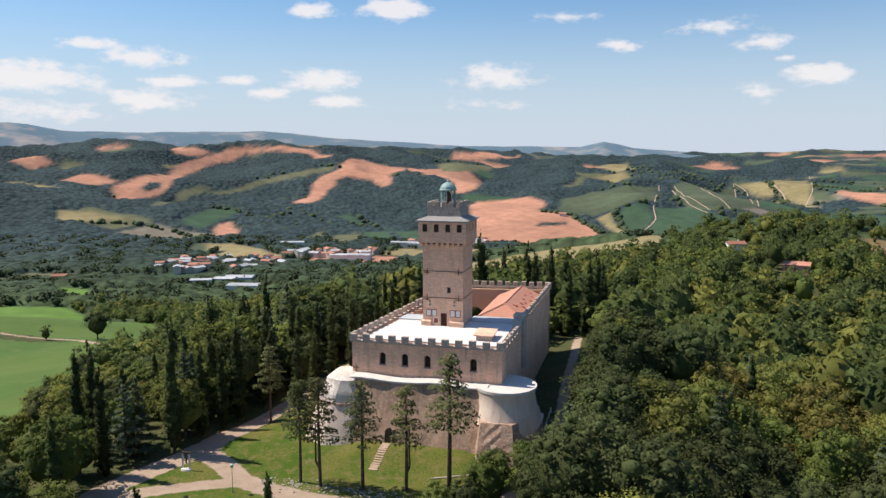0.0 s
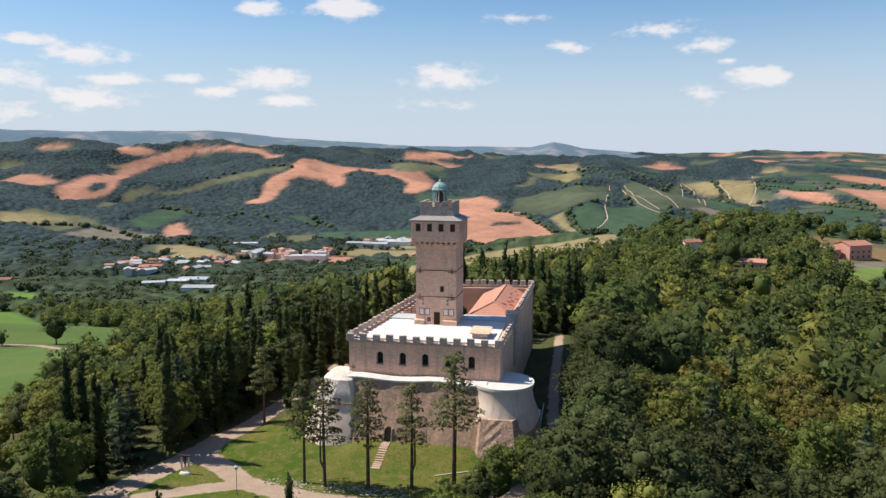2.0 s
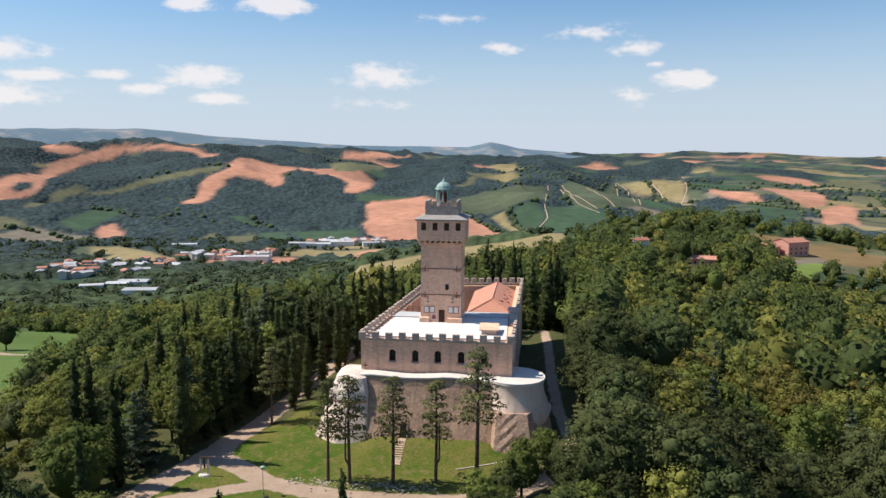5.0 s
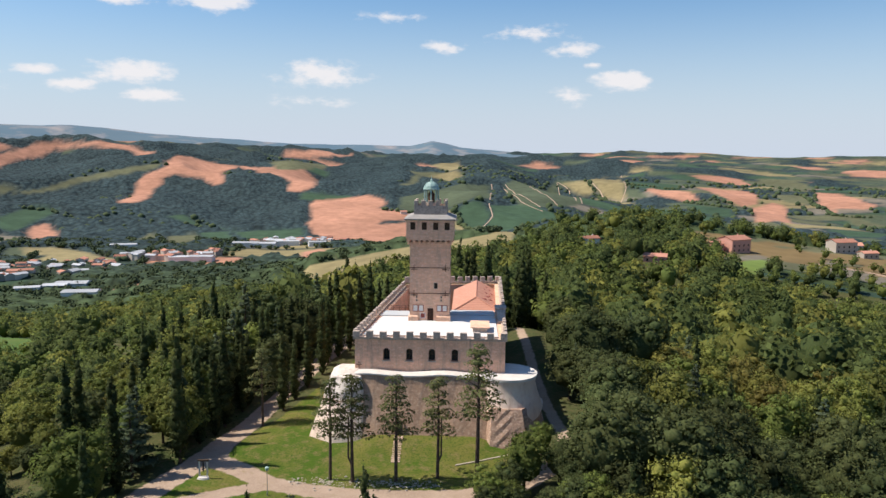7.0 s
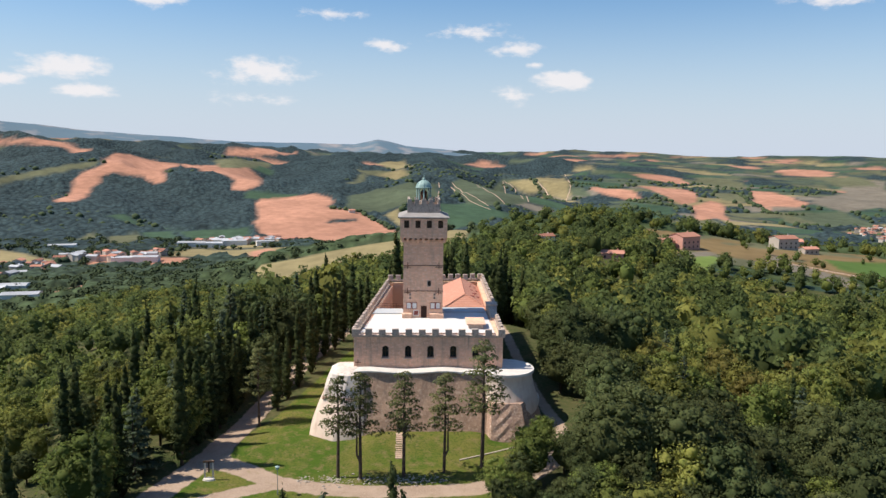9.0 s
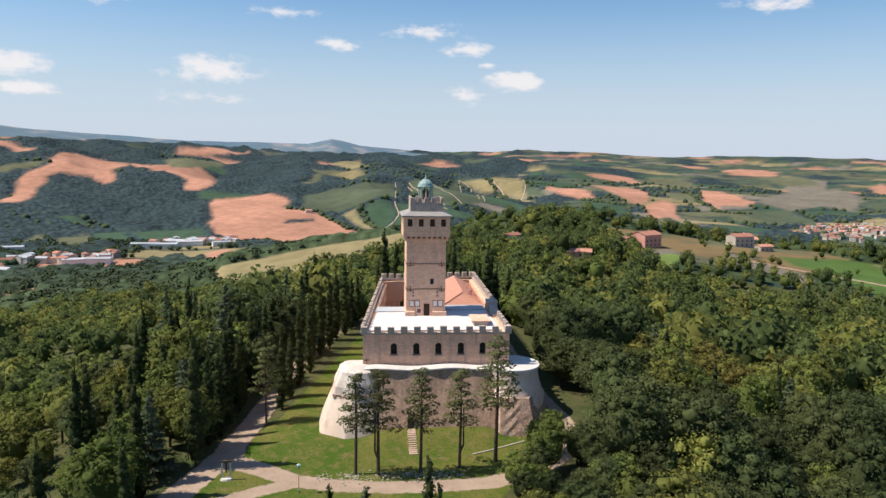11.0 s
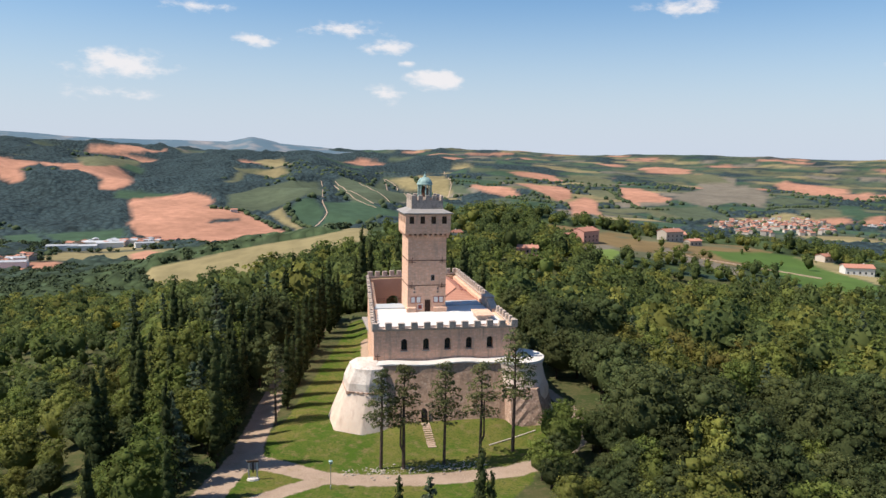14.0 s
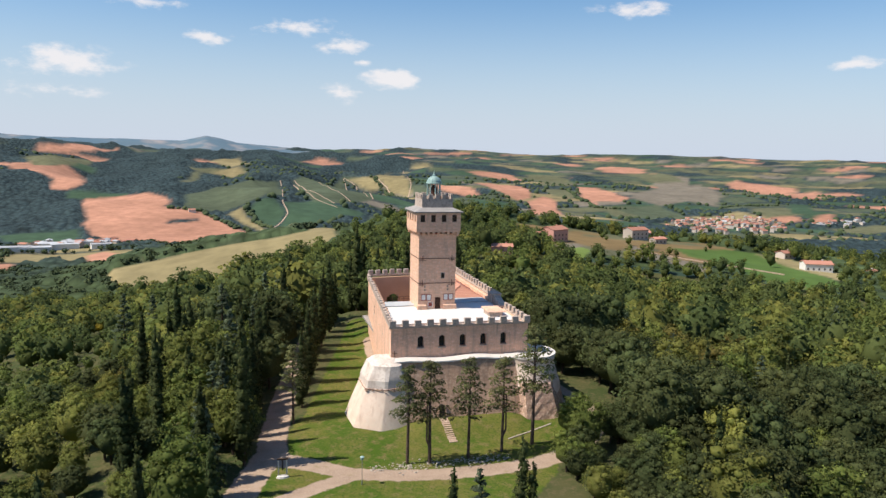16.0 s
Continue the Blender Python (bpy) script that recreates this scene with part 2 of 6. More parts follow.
M["pinebark"] = material("pine_bark", (.12, .085, .065), (.07, .05, .04), 2.0, 9.0, .95, .6)


def country_material():
    """Far country: field colours from the mesh, broken up by grain, with tree crowns over the woods, shade between them
    painted in.
    """
    m = bpy.data.materials.new("far_country")
    m.use_nodes = True
    nt = m.node_tree
    b = nt.nodes["Principled BSDF"]
    b.inputs["Roughness"].default_value = .95
    b.inputs["Specular IOR Level"].default_value = .1

    def node(kind, **kw):
        n = nt.nodes.new(kind)
        for k, v in kw.items():
            setattr(n, k, v)
        return n

    def math_(op, a, c):
        n = node("ShaderNodeMath", operation=op)
        for i, v in enumerate((a, c)):
            if isinstance(v, (int, float)):
                n.inputs[i].default_value = v
            else:
                nt.links.new(v, n.inputs[i])
        return n.outputs[0]

    at = node("ShaderNodeAttribute", attribute_name="cover")
    wd = node("ShaderNodeAttribute", attribute_name="wooded")
    g = node("ShaderNodeNewGeometry")

    def noi(scale, detail=5.0):
        n = node("ShaderNodeTexNoise")
        n.inputs["Scale"].default_value = scale
        n.inputs["Detail"].default_value = detail
        n.inputs["Roughness"].default_value = .6
        nt.links.new(g.outputs["Position"], n.inputs["Vector"])
        return n.outputs["Fac"]

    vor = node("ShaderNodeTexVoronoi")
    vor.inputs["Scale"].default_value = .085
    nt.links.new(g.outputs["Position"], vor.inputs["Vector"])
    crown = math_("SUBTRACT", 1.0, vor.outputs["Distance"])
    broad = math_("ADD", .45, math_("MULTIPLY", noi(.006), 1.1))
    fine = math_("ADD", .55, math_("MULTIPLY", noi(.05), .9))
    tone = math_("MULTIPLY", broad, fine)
    # woods darken from crown middle to gap, shade multiplied into the colour
    crown_shade = math_("ADD", .5, math_("MULTIPLY", crown, .95))
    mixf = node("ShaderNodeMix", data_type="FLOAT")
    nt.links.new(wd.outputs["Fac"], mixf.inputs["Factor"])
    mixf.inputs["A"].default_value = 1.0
    nt.links.new(crown_shade, mixf.inputs["B"])
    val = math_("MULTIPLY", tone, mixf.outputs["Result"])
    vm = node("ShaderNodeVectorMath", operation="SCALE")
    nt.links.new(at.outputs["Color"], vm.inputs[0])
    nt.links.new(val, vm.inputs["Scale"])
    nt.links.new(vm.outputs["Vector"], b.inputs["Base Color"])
    bp = node("ShaderNodeBump")
    bp.inputs["Distance"].default_value = 5.0
    nt.links.new(math_("MULTIPLY", wd.outputs["Fac"], .9), bp.inputs["Strength"])
    nt.links.new(crown, bp.inputs["Height"])
    nt.links.new(bp.outputs[0], b.inputs["Normal"])
    return m


M["country"] = country_material()


def near_ground_material():
    """Gravel, mown grass and woodland floor by the castle, meeting along soft uneven edges."""
    m = bpy.data.materials.new("castle_ground")
    m.use_nodes = True
    nt = m.node_tree
    b = nt.nodes["Principled BSDF"]
    b.inputs["Roughness"].default_value = .95
    b.inputs["Specular IOR Level"].default_value = .05
    g = nt.nodes.new("ShaderNodeNewGeometry")

    def noi(scale, detail=6.0):
        n = nt.nodes.new("ShaderNodeTexNoise")
        n.inputs["Scale"].default_value = scale
        n.inputs["Detail"].default_value = detail
        n.inputs["Roughness"].default_value = .62
        nt.links.new(g.outputs["Position"], n.inputs["Vector"])
        return n.outputs["Fac"]

    def span(v, lo, hi):
        r = nt.nodes.new("ShaderNodeMapRange")
        r.inputs["From Min"].default_value, r.inputs["From Max"].default_value = lo, hi
        nt.links.new(v, r.inputs["Value"])
        return r.outputs[0]

    def mix(f, p, q):
        x = nt.nodes.new("ShaderNodeMix")
        x.data_type = "RGBA"
        for key, v in (("Factor", f), ("A", p), ("B", q)):
            if isinstance(v, tuple):
                x.inputs[key].default_value = (*v, 1)
            else:
                nt.links.new(v, x.inputs[key])
        return x.outputs["Result"]

    def border(name, fray):
        at = nt.nodes.new("ShaderNodeAttribute")
        at.attribute_name = name
        mu = nt.nodes.new("ShaderNodeMath")
        mu.operation = "MULTIPLY_ADD"
        nt.links.new(noi(.9), mu.inputs[0])
        mu.inputs[1].default_value = fray
        nt.links.new(at.outputs["Fac"], mu.inputs[2])
        return span(mu.outputs[0], fray * .5 + .16, fray * .5 - .16)

    lawn = mix(span(noi(.16), .4, .62), (.060, .100, .013), (.135, .125, .032))
    lawn = mix(span(noi(.75), .5, .68), lawn, (.16, .128, .05))
    lawn = mix(span(noi(3.2), .48, .7), lawn, (.038, .072, .012))
    wood = mix(span(noi(.2), .4, .62), (.046, .062, .022), (.082, .078, .034))
    wood = mix(span(noi(1.4), .5, .7), wood, (.115, .095, .05))
    gravel = mix(span(noi(.3), .4, .62), (.37, .27, .20), (.30, .215, .155))
    gravel = mix(span(noi(4.0), .5, .72), gravel, (.43, .33, .255))
    gravel = mix(span(noi(.55), .58, .74), gravel, (.27, .205, .12))
    col = mix(border("lawn_edge", 2.0), wood, lawn)
    col = mix(border("road_edge", 1.3), col, gravel)
    nt.links.new(col, b.inputs["Base Color"])
    bp = nt.nodes.new("ShaderNodeBump")
    bp.inputs["Strength"].default_value = .6
    bp.inputs["Distance"].default_value = .12
    nt.links.new(noi(2.6), bp.inputs["Height"])
    nt.links.new(bp.outputs[0], b.inputs["Normal"])
    return m


M["near"] = near_ground_material()


def leafy(name, c1, c2, hue, val, c3=None):
    m = material(name, c1, c2, .45, 2.6, .8, 0, spec=.12, random_hue=hue, random_val=val, c3=c3)
    nt = m.node_tree
    b = nt.nodes["Principled BSDF"]
    col = b.inputs["Base Color"].links[0].from_socket
    gi = nt.nodes.new("ShaderNodeNewGeometry")
    vr = nt.nodes.new("ShaderNodeMapRange")
    vr.inputs["To Min"].default_value, vr.inputs["To Max"].default_value = .62, 1.4
    nt.links.new(gi.outputs["Random Per Island"], vr.inputs["Value"])
    sc = nt.nodes.new("ShaderNodeVectorMath")
    sc.operation = "SCALE"
    nt.links.new(col, sc.inputs[0])
    nt.links.new(vr.outputs[0], sc.inputs["Scale"])
    col = sc.outputs["Vector"]
    nt.links.new(col, b.inputs["Base Color"])
    tr = nt.nodes.new("ShaderNodeBsdfTranslucent")
    nt.links.new(col, tr.inputs["Color"])
    ms = nt.nodes.new("ShaderNodeMixShader")
    ms.inputs[0].default_value = 0.5
    nt.links.new(b.outputs[0], ms.inputs[1])
    nt.links.new(tr.outputs[0], ms.inputs[2])
    nt.links.new(ms.outputs[0], nt.nodes["Material Output"].inputs["Surface"])
    return m


M["leaf"] = leafy("broad_leaves", (0.130, 0.159, 0.038), (0.174, 0.193, 0.049), .022, .28, (0.215, 0.217, 0.064))
M["leaf_dark"] = leafy("oak_leaves", (0.068, 0.086, 0.032), (0.092, 0.107, 0.040), .018, .26, (0.117, 0.127, 0.050))
M["leaf_yellow"] = leafy("yellowing_leaves", (0.181, 0.185, 0.045), (0.224, 0.205, 0.052), .022, .28, (0.257, 0.219, 0.073))
M["leaf_gold"] = leafy("golden_blossom", (.5, .42, .06), (.42, .36, .06), .01, .1, (.3, .3, .06))
M["needle"] = leafy("pine_needles", (0.121, 0.135, 0.057), (0.161, 0.171, 0.070), .015, .2, (0.207, 0.197, 0.082))
M["cypress"] = leafy("cypress_scales", (0.046, 0.063, 0.024), (0.067, 0.084, 0.029), .012, .3, (0.098, 0.107, 0.039))
M["cedar"] = leafy("cedar_needles", (0.099, 0.128, 0.076), (0.131, 0.158, 0.091), .01, .2)

# ---- mesh helpers ----


def part(name, bm, mat, parent=None, label=""):
    """Links a bmesh as one mesh object under a thing or a part."""
    me = bpy.data.meshes.new(name)
    bmesh.ops.recalc_face_normals(bm, faces=bm.faces[:])
    bm.to_mesh(me)
    bm.free()
    me.materials.append(mat)
    ob = new(name, me)
    if parent:
        ob.parent = parent
    if label:
        tagged(ob, label)
    return ob


def shared(name, me, m, parent):
    ob = new(name, me)
    ob.parent = parent
    ob.matrix_basis = m
    return ob


def mesh_of(name, bm, mat):
    me = bpy.data.meshes.new(name)
    bmesh.ops.recalc_face_normals(bm, faces=bm.faces[:])
    bm.to_mesh(me)
    bm.free()
    me.materials.append(mat)
    return me


def box(bm, x0, x1, y0, y1, z0, z1):
    v = [bm.verts.new(p) for p in ((x0, y0, z0), (x1, y0, z0), (x1, y1, z0), (x0, y1, z0),
                                   (x0, y0, z1), (x1, y0, z1), (x1, y1, z1), (x0, y1, z1))]
    for f in ((3, 2, 1, 0), (4, 5, 6, 7), (0, 1, 5, 4), (1, 2, 6, 5), (2, 3, 7, 6), (3, 0, 4, 7)):
        bm.faces.new([v[i] for i in f])
    return v


def loft(bm, rings, close_ends=True):
    """Skin through rings of equal length."""
    vs = [[bm.verts.new(p) for p in r] for r in rings]
    n = len(vs[0])
    for a, b in zip(vs, vs[1:]):
        for i in range(n):
            j = (i + 1) % n
            bm.faces.new((a[i], a[j], b[j], b[i]))
    if close_ends:
        bm.faces.new(vs[0][::-1])
        bm.faces.new(vs[-1])
    return vs


def thing(name, at, label, category, group="", kind=""):
    e = new(name)
    e.location = at
    e.empty_display_size = 0.3
    return tagged(e, label, category, group, kind)


def ring(cx, cy, z, r, n, ry=None, turn=0.0):
    ry = r if ry is None else ry
    return [(cx + r * math.cos(2 * math.pi * i / n + turn), cy + ry * math.sin(2 * math.pi * i / n + turn), z) for i in range(n)]


def wall_run(bm, p, q, thick, z0, z1, openings=(), slices=6):
    """A wall from p to q (plan), thick to the left of its run, with arched openings (start, end, sill, spring, top)."""
    p, q = Vector((*p, 0)), Vector((*q, 0))
    run = (q - p)
    length = run.length
    d = run.normalized()
    nrm = Vector((-d.y, d.x, 0)) * thick

    def slab(a, b, lo, hi):
        if b - a < 1e-4 or hi - lo < 1e-4:
            return
        A, B = p + d * a, p + d * b
        base = [A, B, B + nrm, A + nrm]
        loft(bm, [[(v.x, v.y, lo) for v in base], [(v.x, v.y, hi) for v in base]])

    at = 0.0
    for s, e, sill, spring, top in sorted(openings):
        slab(at, s, z0, z1)
        slab(s, e, z0, sill)
        for k in range(slices):
            a, b = s + (e - s) * k / slices, s + (e - s) * (k + 1) / slices
            u = ((a + b) / 2 - (s + e) / 2) / ((e - s) / 2)
            slab(a, b, spring + (top - spring) * math.sqrt(max(0, 1 - u * u)), z1)
        at = e
    slab(at, length, z0, z1)
    bmesh.ops.remove_doubles(bm, verts=bm.verts[:], dist=1e-4)

# ---- ground ----
CX, CY = 8.0, -116.0
AZ_TAB = [-180, -75, -45, -30, -15, 0, 15, 30, 45, 75, 180]
R_TAB = [0, 60, 100, 130, 180, 260, 400, 600, 900, 1300, 1800, 2500, 3000, 3600, 4700]
Z_TAB = {}
Z_TAB[-180] = [-6, -10, -14, -18, -24, -32, -45, -60, -80, -90, -80, -60, -40, -20, 0]
Z_TAB[-75] = [-6, -6, -8, -10, -16, -26, -48, -75, -95, -92, -70, -20, 20, 60, 100]
Z_TAB[-45] = [-6, -3, -5, -8, -12, -21, -32, -70, -92, -92, -62, -14, 28, 50, 55]
Z_TAB[-30] = [-6, -1, -1, -3, -9, -21, -46, -84, -97, -104, -88, 0, 50, 34, 40]
Z_TAB[-15] = [-6, 0, 1, 1, -3, -13, -42, -66, -100, -106, -100, -34, 14, 40, 30]
Z_TAB[0] = [-6, 0, 1.5, 1.5, 0, -7, -15, -28, -78, -100, -98, -56, -10, 5, 10]
Z_TAB[15] = [-6, -1, -3, -4, -6, -9, -9, -10, -60, -118, -112, -80, -52, -26, 18]
Z_TAB[30] = [-6, -3, -5, -6, -9, -14, -20, -21, -72, -108, -112, -100, -84, -50, 18]
Z_TAB[45] = [-6, -5, -7, -9, -12, -18, -24, -32, -88, -122, -126, -118, -100, -58, 16]
Z_TAB[75] = [-6, -8, -10, -13, -18, -28, -45, -70, -105, -125, -126, -118, -100, -66, 10]
Z_TAB[180] = [-6, -10, -14, -18, -24, -32, -45, -60, -80, -90, -80, -60, -40, -20, 0]
LR = np.log(np.array(R_TAB) + 40.0)
TAB = np.array([Z_TAB[a] for a in AZ_TAB], float)


def hash2(i, j, s):
    return np.modf(np.abs(np.sin(i * 127.1 + j * 311.7 + s * 74.7) * 43758.5453))[0]


def vnoise(x, y, s=0):
    """Smooth value noise in [0, 1] on arrays."""
    i, j = np.floor(x), np.floor(y)
    u, v = x - i, y - j
    u, v = u * u * (3 - 2 * u), v * v * (3 - 2 * v)
    a, b = hash2(i, j, s), hash2(i + 1, j, s)
    c, d = hash2(i, j + 1, s), hash2(i + 1, j + 1, s)
    return (a * (1 - u) + b * u) * (1 - v) + (c * (1 - u) + d * u) * v


def fbm(x, y, n=4, s=0):
    t, amp = 0.0, 0.5
    for k in range(n):
        t = t + amp * vnoise(x, y, s + k)
        x, y, amp = x * 2.03 + 17.1, y * 2.03 + 9.7, amp * 0.5
    return t


def smooth(lo, hi, v):
    t = np.clip((v - lo) / (hi - lo), 0, 1)
    return t * t * (3 - 2 * t)


def height(x, y):
    """The ground's height, on arrays."""
    x, y = np.asarray(x, float), np.asarray(y, float)
    dx, dy = x - CX, y - CY
    r = np.hypot(dx, dy)
    a = np.degrees(np.arctan2(dx, dy))
    ai = np.clip(np.searchsorted(AZ_TAB, a, side="right") - 1, 0, len(AZ_TAB) - 2)
    A = np.array(AZ_TAB, float)
    u = (a - A[ai]) / (A[ai + 1] - A[ai])
    u = u * u * (3 - 2 * u) * .5 + u * .5
    lr = np.log(r + 40.0)
    ri = np.clip(np.searchsorted(LR, lr, side="right") - 1, 0, len(LR) - 2)
    v = np.clip((lr - LR[ri]) / (LR[ri + 1] - LR[ri]), 0, 1)
    v = v * v * (3 - 2 * v) * .4 + v * .6
    z = ((TAB[ai, ri] * (1 - u) + TAB[ai + 1, ri] * u) * (1 - v) + (TAB[ai, ri + 1] * (1 - u) + TAB[ai + 1, ri + 1] * u) * v)
    far = smooth(600, 1800, r)
    calm = 1 - .68 * smooth(4, 22, a)
    z = z + far * (fbm(x / 420.0, y / 420.0, 4, 3) - 0.47) * (30 + 75 * smooth(1400, 3000, r)) * calm
    rid = 1 - np.abs(2 * fbm(x / 520.0 + 3.3, y / 700.0, 3, 15) - .9)
    z = z + smooth(1100, 1900, r) * (rid - .62) * 105 * calm
    z = z + smooth(60, 250, r) * (fbm(x / 60.0, y / 60.0, 3, 8) - 0.45) * 4.0
    # stubble ridge north-west of the castle, its crest before the valley
    crest = np.interp(a, [-18, -11.7, -11.3, -8.7, -6.0, -3.3, -0.5, 2.4, 4.7, 9], [-74, -66, -61, -56, -50, -44, -39, -32, -28, -28])
    w = smooth(455, 560, r) * (1 - smooth(700, 930, r)) * smooth(-19, -12.5, a) * (1 - smooth(3, 9, a))
    z = z * (1 - w) + (crest - .085 * np.clip(690 - r, 0, 300)) * w
    # wooded knoll north-east, and the dip before the villas
    z = z + 10 * np.exp(-((x - 112) / 85) ** 2 - ((y - 475) / 70) ** 2) - 4 * np.exp(-((x - 95) / 60) ** 2 - ((y - 350) / 60) ** 2)
    z = z + 7 * np.exp(-((x - 111) / 34) ** 2 - ((y - 258) / 34) ** 2)
    z = z - 6 * smooth(10, 17, a) * smooth(190, 270, r) * (1 - smooth(385, 440, r))
    z = z - 34 * smooth(2100, 3300, r) * (1 - .9 * smooth(2, 14, a))
    # gullies and spurs of the far slopes
    z = z + smooth(1250, 1700, r) * (1 - .5 * smooth(0, 14, a)) * (1 - 2 * np.abs(fbm(x / 170.0 + 7.7, y / 240.0, 2, 91) - .38)) * 20
    # the castle's own shelf: lawn, mound before the curtain wall, side lawn
    lawn = 1.5 + 0.9 * smooth(-15, -7, y) + 1.0 * smooth(-11, -5.5, y) * smooth(0, 5, x) * (1 - smooth(19, 24, x)) - 1.0 * smooth(-22, -45, y)
    lawn = lawn - 1.6 * smooth(-9, -20, x) * smooth(-14, 6, y) + 2.0 * smooth(0, 50, y) - 1.4 * smooth(-24, -52, y) + 1.5 * smooth(26, 34, x)
    near = (1 - smooth(36, 62, np.hypot((x - 8) / 1.0, np.where(y > 20, (y - 20) * .8, (y - 0) * 1.15)))) 
    return z * (1 - near) + lawn * near


def ground_z(x, y):
    return float(height(np.array([x]), np.array([y]))[0])

# fields in plan: kind and outline
FIELDS = []
FIELDS.append(("olive", [(-913, 1185), (-1062, 1503), (-1058, 1575), (-1028, 1593), (-1031, 1486), (-903, 1230)]))
FIELDS.append(("olive", [(-1023, 1551), (-967, 1751), (-829, 1941), (-824, 1874), (-945, 1709), (-1004, 1570)]))
FIELDS.append(("green", [(-781, 1091), (-810, 1242), (-773, 1264), (-743, 1247), (-739, 1151), (-732, 1078)]))
FIELDS.append(("tan", [(-980, 1021), (-930, 1052), (-846, 1045), (-885, 1014), (-927, 960)]))
FIELDS.append(("olive", [(-1489, 1599), (-1454, 1638), (-1429, 1621), (-1387, 1482)]))
FIELDS.append(("vine", [(-644, 916), (-637, 950), (-565, 845), (-588, 835)]))
FIELDS.append(("olive", [(-516, 1049), (-534, 1165), (-499, 1103), (-490, 1021)]))
FIELDS.append(("olive", [(-484, 1110), (-441, 1132), (-400, 1016), (-435, 1002)]))
FIELDS.append(("green", [(-562, 1302), (-543, 1337), (-383, 1171), (-344, 1206), (-284, 1227), (-264, 1143), (-335, 1085), (-451, 1262), (-520, 1277)]))
FIELDS.append(("red", [(-326, 547), (-332, 598), (-319, 661), (-307, 582), (-310, 534)]))
FIELDS.append(("green", [(-507, 611), (-489, 653), (-434, 674), (-424, 626), (-476, 601)]))
FIELDS.append(("red", [(-1767, 2422), (-1833, 2625), (-1484, 2166), (-1397, 2182), (-1405, 2096), (-1414, 2010)]))
FIELDS.append(("red", [(-2068, 2421), (-1987, 2446), (-1887, 2421), (-1993, 2389)]))
FIELDS.append(("tan", [(-1360, 1864), (-1374, 2017), (-1365, 1993), (-1343, 1857)]))
FIELDS.append(("red", [(-1161, 1392), (-1198, 1566), (-1370, 1962), (-1389, 2136), (-1385, 2281), (-1342, 2346), (-1227, 2348), (-1134, 2394), (-1038, 2389), (-1037, 2352), (-1058, 2305), (-1100, 2352), (-1185, 2321), (-1268, 2316), (-1328, 2293), (-1331, 2211), (-1352, 2119), (-1301, 1894), (-1090, 1500), (-1064, 1419), (-1078, 1379), (-1011, 1203)]))
FIELDS.append(("woods", [(-1108, 1425), (-1152, 1502), (-1129, 1527), (-1097, 1479), (-1087, 1418)]))
FIELDS.append(("red", [(-707, 1408), (-820, 1764), (-825, 1836), (-800, 1885), (-833, 1978), (-834, 2073), (-813, 2113), (-682, 2127), (-670, 2107), (-690, 2024), (-597, 1757), (-622, 1747), (-681, 1822), (-750, 1831), (-771, 1801), (-754, 1772), (-755, 1701), (-688, 1514), (-677, 1428), (-686, 1382)]))
FIELDS.append(("red", [(-676, 2129), (-579, 2197), (-492, 2195), (-443, 2136), (-374, 1792), (-397, 1736), (-434, 1727), (-447, 1840), (-488, 1897), (-575, 1972)]))
FIELDS.append(("red", [(-715, 1094), (-729, 1141), (-721, 1173), (-704, 1150), (-670, 1110), (-640, 1046), (-655, 1012)]))
FIELDS.append(("tan", [(-630, 940), (-593, 953), (-516, 908), (-442, 849), (-461, 805), (-543, 820), (-552, 874), (-583, 869)]))
FIELDS.append(("red", [(-794, 3069), (-692, 3146), (-521, 3433), (-548, 3151), (-681, 3021), (-748, 3016)]))
FIELDS.append(("olive", [(-638, 2340), (-588, 2377), (-546, 2612), (-483, 2915), (-474, 2239), (-535, 2060)]))
FIELDS.append(("green", [(-451, 1161), (-409, 1184), (-358, 1081), (-406, 1087)]))
FIELDS.append(("green", [(-372, 1172), (-319, 1213), (-272, 1187), (-277, 1126), (-339, 1107)]))
FIELDS.append(("red", [(-216, 931), (-201, 970), (-172, 918), (-141, 643), (-202, 869)]))
FIELDS.append(("vine", [(-140, 1628), (-68, 1707), (72, 1851), (66, 1533), (-8, 1442), (-60, 1411), (-127, 1442)]))
FIELDS.append(("olive", [(-179, 1910), (-155, 2326), (-134, 2366), (-148, 2012)]))
FIELDS.append(("tan", [(-111, 2391), (-27, 2466), (-9, 2361), (-50, 2306)]))
FIELDS.append(("tan", [(-128, 2652), (-96, 2706), (-29, 2827), (8, 2491), (-53, 2474)]))
FIELDS.append(("green", [(-4, 1412), (15, 1447), (47, 1477), (61, 1357), (32, 1251), (12, 1288), (-4, 1363)]))
FIELDS.append(("green", [(62, 1461), (159, 1547), (184, 1449), (143, 1293), (65, 1236), (40, 1251), (66, 1356)]))
FIELDS.append(("tan", [(-48, 1386), (-19, 1417), (-14, 1349), (18, 1238), (24, 583), (11, 1225), (-22, 1292)]))
FIELDS.append(("red", [(-283, 1271), (-282, 1310), (-315, 1449), (-351, 1657), (-289, 1697), (-228, 1682), (-180, 1608), (-162, 1496), (-171, 1439), (-125, 1413), (-95, 1395), (-36, 1261), (-4, 1204), (-45, 1105), (-86, 1013), (-118, 1007), (-158, 1077), (-201, 1107), (-253, 1178)]))
FIELDS.append(("woods", [(-153, 1277), (-146, 1315), (-103, 1336), (-100, 1318), (-130, 1293)]))
